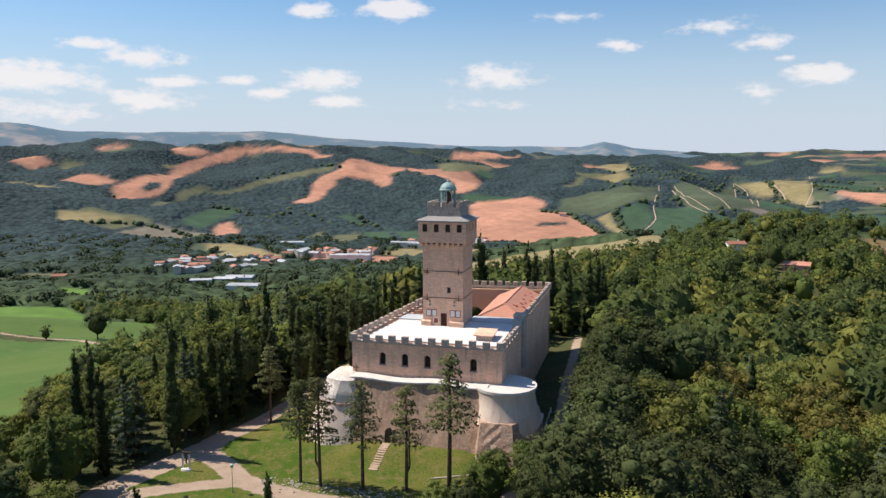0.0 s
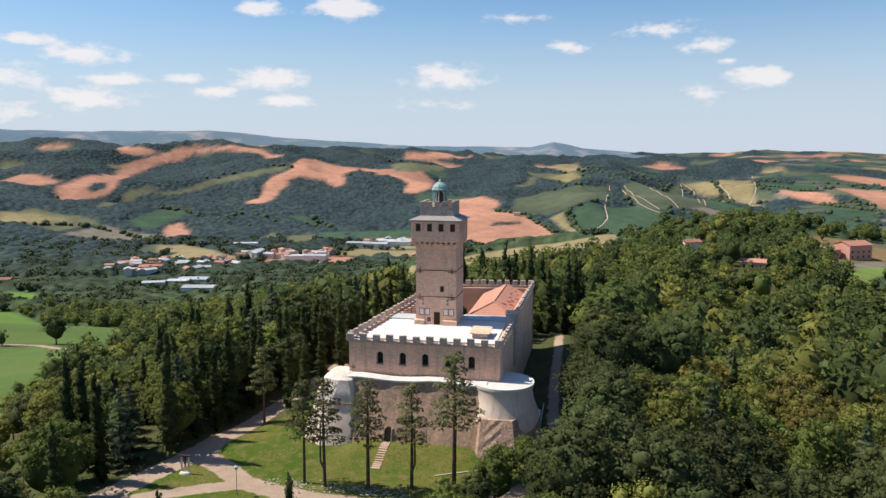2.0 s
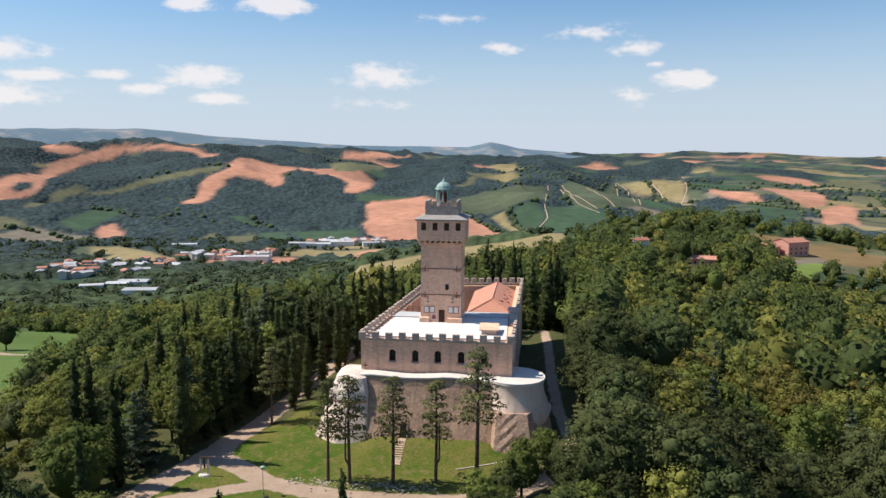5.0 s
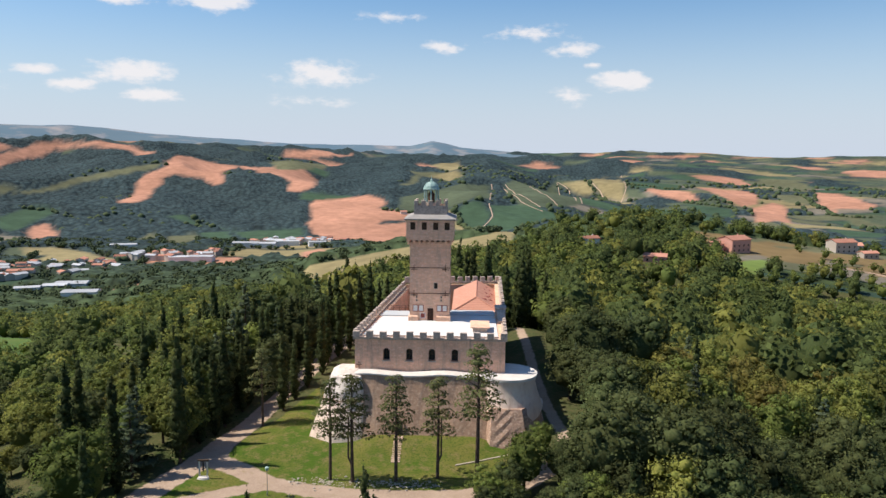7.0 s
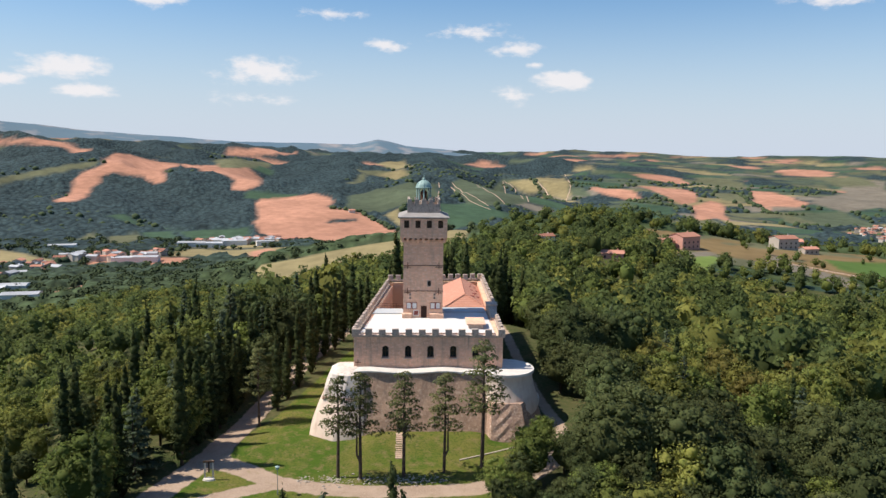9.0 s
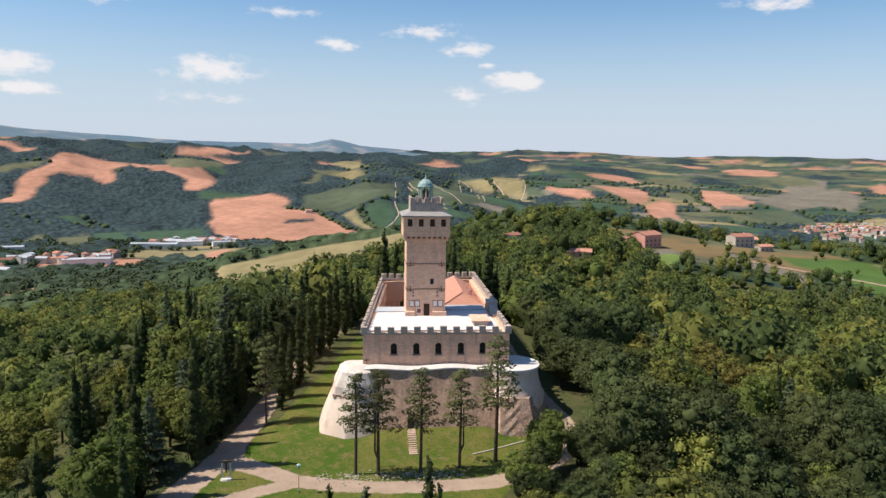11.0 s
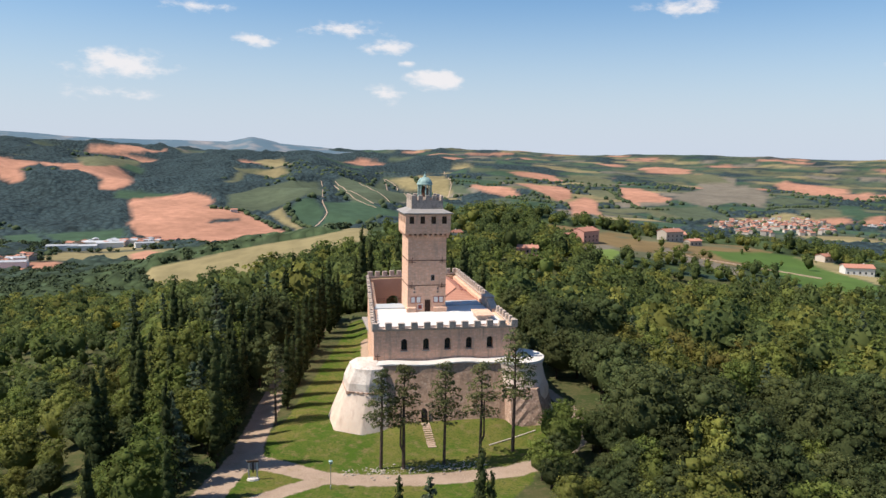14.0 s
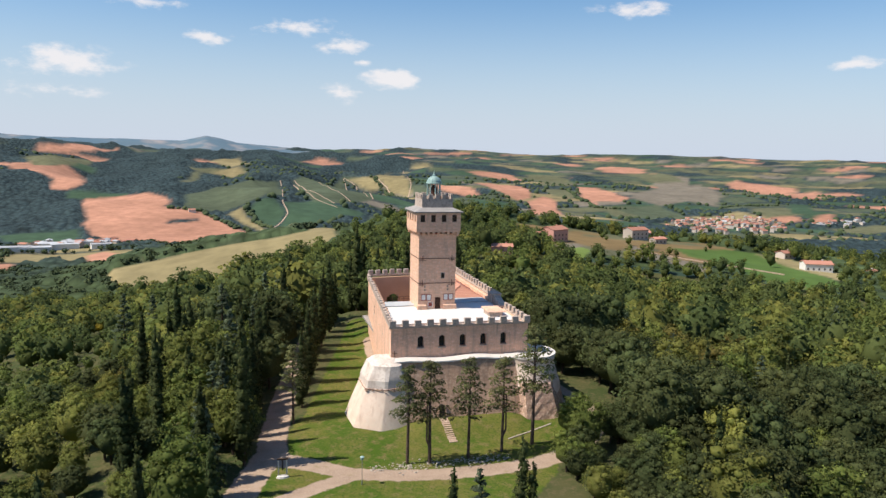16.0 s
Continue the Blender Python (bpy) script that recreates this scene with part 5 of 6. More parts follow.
def stack(parts):
    VV, TT, NN, o = [], [], [], 0
    for V, T, N in parts:
        VV.append(V)
        TT.append(T + o)
        NN.append(N)
        o += len(V)
    return np.concatenate(VV), np.concatenate(TT), np.concatenate(NN)


def limb(p, q, r0, r1, n=6):
    p, q = np.array(p, float), np.array(q, float)
    d = (q - p) / np.linalg.norm(q - p)
    u = np.cross(d, [.3, .9, .1])
    u /= np.linalg.norm(u)
    w = np.cross(d, u)
    a = 2 * np.pi * np.arange(n) / n
    A = p + r0 * (np.cos(a)[:, None] * u + np.sin(a)[:, None] * w)
    B = q + r1 * (np.cos(a)[:, None] * u + np.sin(a)[:, None] * w)
    V = np.concatenate([A, B])
    i = np.arange(n)
    j = (i + 1) % n
    out = np.concatenate([np.cos(a)[:, None] * u + np.sin(a)[:, None] * w] * 2)
    return V, np.concatenate([np.stack([i, j, j + n], 1), np.stack([i, j + n, i + n], 1)]), out


def dome(g, h, w, lobes, low=.2):
    """Lobes of leaf over an uneven dome: centres, radii and the crown's heart."""
    cs, rs = [], []
    lean = g.normal(size=2) * w * .08
    for k in range(lobes):
        f = (k + .5) / lobes
        up = 1 - 1.25 * f
        a = 2.4 * k + .7 * g.random()
        flat = math.sqrt(max(.05, 1 - up * up)) if up > 0 else 1 - .5 * up * up
        q = .62 + .26 * g.random()
        s_ = w * (.25 + .17 * g.random())
        cs.append((w * q * flat * math.cos(a) + lean[0], w * q * flat * math.sin(a) + lean[1], h * (low + .36) + h * .44 * up * (q + .12)))
        rs.append((s_, s_, s_ * (.72 + .2 * g.random())))
    return cs, rs, np.array((0, 0, h * (low + .2)))


def broadleaf(seed, h=11.0, w=4.2, sprays=1250, size=.42, lobes=24):
    """Crown and trunk of a broad-leaved tree of height h."""
    g = np.random.default_rng(seed)
    cs, rs, heart = dome(g, h, w, lobes)
    cores = [blob((0, 0, h * .52), (w * .70, w * .70, h * .31), seed, 2)] + [blob(c, np.array(r) * .52, seed + k, 1) for k, (c, r) in enumerate(zip(cs[:12], rs))]
    crown = stack([leaf_cloud(cs, rs, sprays, size, .75, seed, heart)] + cores)
    tr = [limb((0, 0, -1.0), (.1, 0, h * .35), h * .028, h * .02)] + [limb((.1, 0, h * .3), np.array(c) * .75 + np.array((0, 0, h * .1)), h * .012, h * .004, 5) for c in cs[-5:]]
    return crown, stack(tr)


def cypress(seed, h=15.0, w=1.2, sprays=620):
    g = np.random.default_rng(seed)
    cs, rs = [], []
    for k in range(13):
        f = k / 12
        prof = (1 - f) ** .62 * (.55 + .9 * min(1, f * 4 + .35)) * .78
        cs.append((.12 * w * g.normal(), .12 * w * g.normal(), h * (.07 + .88 * f)))
        rs.append((w * prof + .12, w * prof + .12, h * .085))
    crown = stack([leaf_cloud(cs, rs, sprays, .5, .45, seed)] + [blob(c, np.array(r) * .74, seed + k) for k, (c, r) in enumerate(zip(cs, rs))])
    return crown, limb((0, 0, -1), (0, 0, h * .3), h * .016, h * .01)


def pine(seed, h=14.5, bare=.42, w=2.35, sprays=1500, forked=False):
    """A tall pine with a bare trunk and flat tiers of needles."""
    g = np.random.default_rng(seed)
    cs, rs, tr = [], [], [limb((0, 0, -.6), (.1, .05, h * .55), .27, .19), limb((.1, .05, h * .55), (0, 0, h * .97), .19, .04)]
    if forked:
        tr += [limb((.05, 0, h * .16), (.55, .1, h * .24), .16, .15), limb((.55, .1, h * .24), (.5, .1, h * .62), .15, .09)]
    n = 30
    for k in range(n):
        f = k / (n - 1)
        z = h * (bare + (1.0 - bare) * f)
        rr = w * (1.0 - .78 * f ** 1.4) * (.55 + .5 * g.random())
        a = 2.4 * k + .6 * g.random()
        c = (rr * math.cos(a), rr * math.sin(a), z + .2 * g.normal())
        cs.append(c)
        s = .85 + .5 * g.random()
        rs.append((s * (1.15 - .4 * f), s * (1.15 - .4 * f), .5))
        tr.append(limb((0, 0, z - .3), c, .06, .02, 4))
    crown = stack([leaf_cloud(cs, rs, sprays, .42, .45, seed)] + [blob(c, np.array(r) * .28, seed + k, 1) for k, (c, r) in enumerate(zip(cs, rs))])
    return crown, stack(tr)


def cedar(seed, h=13.0, w=3.6, sprays=620):
    g = np.random.default_rng(seed)
    cs, rs, tr = [], [], [limb((0, 0, -1), (0, 0, h), .3, .03)]
    for k in range(30):
        f = k / 29
        a = 2.4 * k
        rr = w * (1 - f) ** .8 * (.6 + .4 * g.random())
        cs.append((rr * math.cos(a) * .75, rr * math.sin(a) * .75, h * (.1 + .88 * f) - .12 * rr))
        rs.append((.35 + rr * .38, .35 + rr * .38, .4))
    crown = stack([leaf_cloud(cs, rs, sprays, .6, .5, seed)] + [blob(c, np.array(r) * .7, seed + k) for k, (c, r) in enumerate(zip(cs, rs))])
    return crown, stack(tr)


def tri_mesh(name, VT, mat):
    return big_mesh(name, VT[0], VT[1], [mat], smoothed=True, normals=VT[2])


TREES = {}


def tree_kind(key, name, label, category, data, leaf, bark):
    """Meshes of one sort of tree, kept for planting."""
    crown, trunk = data
    TREES[key] = (name, label, category, tri_mesh(name + "_crown", crown, M[leaf]), tri_mesh(name + "_trunk", trunk, M[bark]), data)


for i in range(4):
    tree_kind(f"oak{i}", "oak_tree", "dense dark green oak among the woodland", "tree", broadleaf(20 + i, 11 + i * .5, 5.0 + .3 * i), "leaf_dark", "bark")
    tree_kind(f"ash{i}", "broadleaf_tree", "leafy mid-green broad-leaved tree in the woodland", "tree", broadleaf(40 + i, 10 + i, 4.3 + .3 * i, lobes=20 + i), "leaf", "bark")
for i in range(2):
    tree_kind(f"yel{i}", "acacia_tree", "yellow-green broad-leaved tree in the woodland", "tree", broadleaf(60 + i, 9.5 + i, 4.3), "leaf_yellow", "bark")
    tree_kind(f"ced{i}", "cedar_tree", "blue-green cedar with tiered branches", "tree", cedar(80 + i), "cedar", "bark")
tree_kind("broom", "flowering_bush", "bright yellow flowering bush", "bush", broadleaf(70, 9.5, 5.0, 700), "leaf_gold", "bark")
for i in range(3):
    tree_kind(f"cyp{i}", "cypress_tree", "tall narrow dark cypress", "tree", cypress(90 + i, 14 + i, 1.15 + .12 * i), "cypress", "bark")
    tree_kind(f"pin{i}", "pine_tree", "tall pine with a bare trunk before the rampart", "tree", pine(110 + i, 15.0, .45, 2.3, forked=(i == 1)), "needle", "pinebark")


def plant(key, x, y, scale=1.0, turn=0.0, tall=1.0, label="", group="", z=None):
    name, lab, cat, cm, tm, _ = TREES[key]
    root = thing(name, (0, 0, 0), label or lab, cat, group)
    root.matrix_basis = Matrix.Translation((x, y, ground_z(x, y) if z is None else z)) @ Matrix.Rotation(turn, 4, "Z") @ Matrix.Diagonal((scale, scale, scale * tall, 1))
    for n, me in (("trunk", tm), ("crown", cm)):
        o = new(n, me)
        o.parent = root
    return root


# the row of pines before the curtain wall
for x, y, key, s in ((-.64, -17.0, "pin0", .95), (2.55, -17.5, "pin1", 1.0), (8.5, -17.0, "pin2", .98), (14.2, -15.6, "pin1", .95), (19.75, -14.0, "pin0", 1.22)):
    plant(key, x, y, s, x * 1.3, group="pines before the rampart")


def blocked(x, y, margin):
    """Lawns, roads, fields and buildings where nothing may be planted."""
    k = ground_kind(x, y)
    out = ~np.isin(k, [0, 3]) & ~inside(RIDGE, x, y)
    out |= inside(LAWN, x, y) | inside(CASTLE, x, y) | inside(CLEAR, x, y) | inside(WALL_STRIP, x, y) | inside(AVENUE, x, y)
    for line, w in ((ROAD_MAIN, .9), (ROAD_FORK, 1.6), (ROAD_EAST, 2.2), (ROAD_LOW, 2.0), (FIELD_ROAD, 3.0)):
        out |= near_line(line, x, y) < w + margin
    return out


def scatter(step, r0, r1, a0, a1, seed):
    """Jittered places on a grid within a sector."""
    g = np.random.default_rng(seed)
    n = int(r1 / step) + 2
    u, v = np.meshgrid(np.arange(-n, n + 1), np.arange(-n, n + 1))
    x = CX + (u + .5 * (v % 2)) * step + (g.random(u.shape) - .5) * step * .75
    y = CY + v * step * .9 + (g.random(u.shape) - .5) * step * .75
    r = np.hypot(x - CX, y - CY)
    a = np.degrees(np.arctan2(x - CX, y - CY))
    ok = (r > r0) & (r < r1) & (a > a0) & (a < a1)
    return x[ok], y[ok], r[ok], a[ok]


# cypresses lining the drive and standing in the west wood
CYP = []
g = np.random.default_rng(5)
for k in range(17):
    f = k / 16
    CYP.append((-22.6 - .8 * g.random() + 3.5 * f + 9 * f * f, -12 + 84 * f + g.normal() * .8))
for k in range(11):
    f = k / 10
    CYP.append((-13.2 + g.normal() * .3 + 8.0 * f + 4 * f * f, 9 + 54 * f + g.normal() * .6))
for k in range(18):
    CYP.append((-27 - 14 * g.random(), -26 + 70 * g.random()))
for k in range(24):
    CYP.append((4 + 34 * g.random(), 66 + 34 * g.random()))
for x, y in CYP:
    plant(f"cyp{int(g.integers(3))}", x, y, (.85 if y < 65 else 1.1) + .4 * g.random(), 6.28 * g.random(), .9 + .25 * g.random(), group="cypresses along the drive")

for k in range(12):
    f = k / 11
    plant(f"ced{k % 2}" if k % 3 else f"cyp{k % 3}", -26.5 - 3.0 * g.random() + 3.5 * f + 9 * f * f, -22 + 90 * f, .85 + .3 * g.random(), f * 40, 1.05, group="cypresses along the drive")
# single cypresses standing before the castle
for x, y, top in ((7.4, -41, 14.4), (8.6, -41.6, 11.5), (-2.7, -48.2, 14.8), (36.8, -36.2, 13.8), (-8.5, -46, 8.5)):
    gz = ground_z(x, y)
    plant("cyp0", x, y, (top - gz) / 14.0 * .95, x, 1.05, label="young narrow dark cypress on the lawn")
plant("ced1", .8, -45.6, .85, 1.0, 1.15, label="small bushy conifer on the lawn")
plant("pin2", -15.4, 2.4, .85, 2.0, label="pine leaning beside the drive")
g3 = np.random.default_rng(51)
for k in range(170):
    x, y = 12 + 22 * g3.random(), -60 + 54 * g3.random()
    if not inside(CLEAR, np.array([x]), np.array([y]))[0] or near_line(ROAD_FORK, np.array([x]), np.array([y]))[0] < 3 or x < 19 + (-24 - y) * .12:
        continue
    plant(f"oak{k % 4}" if k % 3 else f"ash{k % 4}", x, y, .3 + .16 * g3.random() + .008 * max(0, x - 24), 6 * g3.random(), 1.0, label="low leafy shrub beside the lawn", group="shrubs beside the lawn")
plant("ash2", 26.0, -19.5, .68, 1.0, label="leafy tree beside the round bastion")
plant("oak2", -177.6, 153.8, .95, 1.0, label="lone round oak beside the field track")

# near wood: trees as things
x, y, r, a = scatter(6.1, 52, 175, -50, 50, 3)
ok = ~blocked(x, y, 1.6) & ~(inside(WEST_FIELD, x, y) & (rng.random(len(x)) < .96)) & ~((np.abs(a) < 30) & (r < 66))
x, y, r = x[ok], y[ok], r[ok]
pick = rng.random(len(x))
stand = vnoise(x / 22, y / 22, 61)
west = inside(WEST_EDGE, x, y)
for i in range(len(x)):
    p = pick[i]
    if x[i] < -14:
        near_drive = x[i] > -36 + .25 * max(0, y[i])
        if near_drive:
            key = f"ced{i % 2}" if p < .26 else f"cyp{i % 3}" if p < .38 else f"oak{i % 4}" if p < .66 else f"ash{i % 4}"
        else:
            key = f"ash{i % 4}" if p < .5 else f"oak{i % 4}" if p < .72 else f"yel{i % 2}" if p < .86 else f"ced{i % 2}" if p < .95 else f"cyp{i % 3}"
    elif y[i] < 0:
        key = f"oak{i % 4}" if stand[i] < .84 and p < .9 else f"ash{i % 4}" if p < .95 else f"yel{i % 2}" if p < .975 else f"cyp{i % 3}"
    else:
        key = f"yel{i % 2}" if stand[i] > .55 and p < .66 else f"oak{i % 4}" if stand[i] < .42 and p < .8 else f"ash{i % 4}" if p < .86 else f"ced{i % 2}" if p < .93 else f"cyp{i % 3}"
    if west[i] and key[:3] in ("cyp", "ced"):
        key = f"ash{i % 4}"
    s = (.62 + .42 * rng.random() ** 1.2) * (.85 + .45 * stand[i]) * (.62 if west[i] else 1)
    plant(key, x[i], y[i], s, 6.28 * rng.random(), .9 + .22 * rng.random(), group="woodland trees")
for x0, y0, s in ((-52.7, 87, 1.1), (-46, 90.5, 1.0), (149.6, 65.4, 1.35), (155, 70, 1.2)):
    plant("ced0", x0, y0, s, x0, 1.1, label="large blue-green cedar rising out of the wood")
for x0, y0, s in ((-73, 112, .34), (-67, 133, .3), (-72, 91, .3)):
    plant("broom", x0, y0, s, x0, .8, label="bright yellow flowering bush on the slope", z=ground_z(x0, y0) + 3.5 * s)


# farther wood: one joined mass for each sort
FIELD_RIM = [(-42, 30), (-135, 20), (-170, 150), (-130, 210), (-60, 150)]


def mass(name, label, x, y, data, scales, mat, seed, sink=0.0):
    V, T, N = data
    g = np.random.default_rng(seed)
    n = len(x)
    turn = 6.283 * g.random(n)
    c, s = np.cos(turn), np.sin(turn)
    z = height(x, y) - sink
    X = V[None, :, 0] * c[:, None] - V[None, :, 1] * s[:, None]
    Y = V[None, :, 0] * s[:, None] + V[None, :, 1] * c[:, None]
    tall = scales * (.85 + .35 * g.random(n))
    P = np.stack([X * scales[:, None] + x[:, None], Y * scales[:, None] + y[:, None], V[None, :, 2] * tall[:, None] + z[:, None]], -1).reshape(-1, 3)
    F = (T[None] + (np.arange(n) * len(V))[:, None, None]).reshape(-1, 3)
    Q = np.stack([N[None, :, 0] * c[:, None] - N[None, :, 1] * s[:, None], N[None, :, 0] * s[:, None] + N[None, :, 1] * c[:, None], np.repeat(N[None, :, 2], n, 0)], -1).reshape(-1, 3)
    return tagged(new(name, big_mesh(name, P, F, [mat], smoothed=True, normals=Q)), label, "woodland", kind="stuff")


def sparse(seed, h, w, sprays, size, lobes=9):
    """A crown for the joined woods, with fewer and larger sprays."""
    g = np.random.default_rng(seed)
    cs, rs, heart = dome(g, h, w, lobes, .12)
    rs = [tuple(v * 1.25 for v in r) for r in rs]
    return stack([blob((0, 0, h * .45), (w * .76, w * .76, h * .36), seed, 1)] + [leaf_cloud(cs, rs, sprays, size, .8, seed, heart)])


HOMES = [(184, 357), (98, 379), (111, 257), (275, 406), (281, 384), (333, 279), (250, 300)]


def hides_home(x, y):
    """Places on the open ground before the ridge houses."""
    out = np.zeros(x.shape, bool)
    for hx, hy in HOMES:
        d = math.hypot(hx - CX, hy - CY)
        out |= near_line([(hx, hy), (hx - (hx - CX) / d * 22, hy - (hy - CY) / d * 22)], x, y) < 9
    return out


M["leaf_mass"] = leafy("wood_leaves", (0.097, 0.133, 0.036), (0.171, 0.194, 0.049), .0, .0, (0.194, 0.213, 0.063))
M["leaf_mass_yellow"] = leafy("olive_wood_leaves", (0.156, 0.170, 0.041), (0.226, 0.221, 0.055), .0, .0, (0.234, 0.221, 0.067))
M["leaf_mass_dark"] = leafy("dark_wood_leaves", (0.074, 0.103, 0.036), (0.117, 0.141, 0.044), .0, .0, (0.132, 0.152, 0.051))
for k in ("leaf_mass", "leaf_mass_dark", "leaf_mass_yellow"):
    for nd in M[k].node_tree.nodes:
        if nd.type == "TEX_NOISE" and nd.inputs["Scale"].default_value < 1:
            nd.inputs["Scale"].default_value = .04
M["far_trees"] = material("distant_trees", (.046, .066, .034), (.074, .094, .042), .02, .2, .95, .0)
x, y, r, a = scatter(7.6, 170, 440, -50, 50, 4)
x2, y2, r2, a2 = scatter(9.0, 440, 640, -50, 50, 14)
x, y = np.concatenate([x, x2]), np.concatenate([y, y2])
ok = ~blocked(x, y, 2.5) & ~hides_home(x, y) & ~(inside(WEST_FIELD, x, y) & (rng.random(len(x)) < .95)) & ~(inside(RIDGE, x, y) & (rng.random(len(x)) < .9)) & ~(inside(VIEW, x, y) & (rng.random(len(x)) < .06))
x, y = x[ok], y[ok]
q = rng.random(len(x))
for k, (lo, hi, mt) in enumerate(((0, .3, "leaf_mass"), (.3, .55, "leaf_mass_dark"), (.55, .72, "leaf_mass_yellow"), (.72, .8, "leaf_mass"), (.8, 1.0, "leaf_mass_dark"))):
    m = (q >= lo) & (q < hi)
    mass("woodland", "dense mixed woodland on the hillside", x[m], y[m], sparse(200 + k, 9 + .7 * k, 4.0 + .2 * (k % 3), 120, 1.1), (.62 + .95 * rng.random(m.sum()) ** 1.6) * (1 - .15 * smooth(220, 330, np.hypot(x[m] - CX, y[m] - CY)) - .3 * (inside(VIEW, x[m], y[m]) | inside(RIDGE, x[m], y[m])) - .4 * inside(FIELD_RIM, x[m], y[m])), M[mt], 300 + k)
x, y, r, a = scatter(13.0, 640, 1300, -50, 50, 9)
k = ground_kind(x, y)
ok = (k == 3) & (vnoise(x / 90, y / 90, 71) > .25)
x, y, r = x[ok], y[ok], r[ok]
VTN = sparse(77, 6.0, 4.2, 48, 2.0, 7)
mass("far_woodland", "distant wooded slopes", x, y, VTN, .6 + .8 * rng.random(len(x)), M["far_trees"], 400)
x, y, r, a = scatter(30.0, 1300, 3000, -50, 50, 10)
k = ground_kind(x, y)
ok = (k == 3) & (vnoise(x / 160, y / 160, 73) > np.where(a > -2, .3, .82))
x, y, r = x[ok], y[ok], r[ok]
VTN = blob((0, 0, 1.5), (6.0, 6.0, 5.4), 78, 1)
mass("far_woodland", "distant wooded slopes", x, y, VTN, .6 + .8 * rng.random(len(x)), M["far_trees"], 401)

# rows of trees along the river and the field edges
HEDGES = []
HEDGES.append([(-233, 1038), (-177, 1014), (-115, 971), (-49, 1022), (4, 1183)])
HEDGES.append([(-165, 1414), (-96, 1404), (-36, 1274), (-2, 1212)])
HEDGES.append([(-8, 1432), (2, 1297), (37, 1220)])
HEDGES.append([(515, 2253), (654, 2180)])
HEDGES.append([(585, 1894), (651, 1692)])
HEDGES.append([(408, 2394), (425, 1933)])
HEDGES.append([(603, 1882), (708, 1855)])
HEDGES.append([(1029, 2247), (933, 1896), (903, 1722), (959, 1679)])
HEDGES.append([(-437, 997), (-355, 956), (-313, 956)])
HEDGES.append([(-465, 772), (-430, 832)])
HEDGES.append([(-810, 1031), (-735, 1017), (-638, 963)])
HEDGES.append([(-818, 1255), (-746, 1245), (-673, 1200)])
HEDGES.append([(-912, 942), (-873, 999), (-814, 1027)])
HEDGES.append([(-557, 597), (-488, 586), (-414, 603)])
HEDGES.append([(953, 1311), (1115, 1477), (1127, 1423), (1167, 1346)])
HEDGES.append([(1259, 1669), (1371, 1711), (1458, 1699)])
hx, hy = [], []
for line in HEDGES:
    for (x0, y0), (x1, y1) in zip(line, line[1:]):
        n = max(2, int(math.hypot(x1 - x0, y1 - y0) / 7))
        f = np.linspace(0, 1, n) + rng.normal(size=n) * .4 / n
        hx.append(x0 + (x1 - x0) * f + rng.normal(size=n) * 3)
        hy.append(y0 + (y1 - y0) * f + rng.normal(size=n) * 3)
hx, hy = np.concatenate(hx), np.concatenate(hy)
mass("far_tree_row", "rows of distant trees along fields and river", hx, hy, VTN, .45 + .6 * rng.random(len(hx)), M["far_trees"], 402)

# ---- far mountains ----
def backdrop(name, heights, seed):
    """Hazy ranges that close the country, too far to shift; the haze is blue colour and glow."""
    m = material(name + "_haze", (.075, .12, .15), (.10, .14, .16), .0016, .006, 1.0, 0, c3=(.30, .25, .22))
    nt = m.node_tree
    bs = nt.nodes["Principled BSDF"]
    # weak blue emission lifts the slopes as distance haze would
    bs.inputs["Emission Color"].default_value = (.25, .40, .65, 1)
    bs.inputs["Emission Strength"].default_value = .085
    d = np.arange(-62, 62.01, .2)
    rows = np.linspace(3750, 4900, 26)
    D, R_ = np.meshgrid(d, rows, indexing="ij")
    A_ = np.radians(D)
    X, Y = CX + R_ * np.sin(A_), CY + R_ * np.cos(A_)
    top = np.interp(D, [h[0] for h in heights], [h[1] for h in heights])
    rough = np.interp(D, [h[0] for h in heights], [h[2] for h in heights])
    f = smooth(3750, 4880, R_)
    Z = (-90 * (1 - f)) + top * f + (fbm(X / 420, Y / 420, 5, seed) - .47) * rough * (.4 + f)
    n, k = Z.shape
    i = np.arange(n * k).reshape(n, k)
    F = np.stack([i[:-1, :-1], i[1:, :-1], i[1:, 1:], i[:-1, 1:]], -1).reshape(-1, 4)
    V = np.stack([X, Y, Z], -1).reshape(-1, 3)
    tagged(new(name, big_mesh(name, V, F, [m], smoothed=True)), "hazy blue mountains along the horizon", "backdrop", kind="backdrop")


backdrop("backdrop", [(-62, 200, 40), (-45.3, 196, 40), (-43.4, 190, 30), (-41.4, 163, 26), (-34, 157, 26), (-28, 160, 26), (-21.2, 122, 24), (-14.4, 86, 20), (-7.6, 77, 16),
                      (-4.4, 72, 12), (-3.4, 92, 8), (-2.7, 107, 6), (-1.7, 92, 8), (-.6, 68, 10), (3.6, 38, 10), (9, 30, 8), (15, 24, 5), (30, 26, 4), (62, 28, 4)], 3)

# ---- houses ----
M["pink_wall"] = material("pink_render", (.58, .30, .235), (.50, .26, .20), .1, .9, .9, .1)
M["white_wall"] = material("white_render", (.74, .71, .66), (.66, .63, .58), .1, .9, .9, .1)


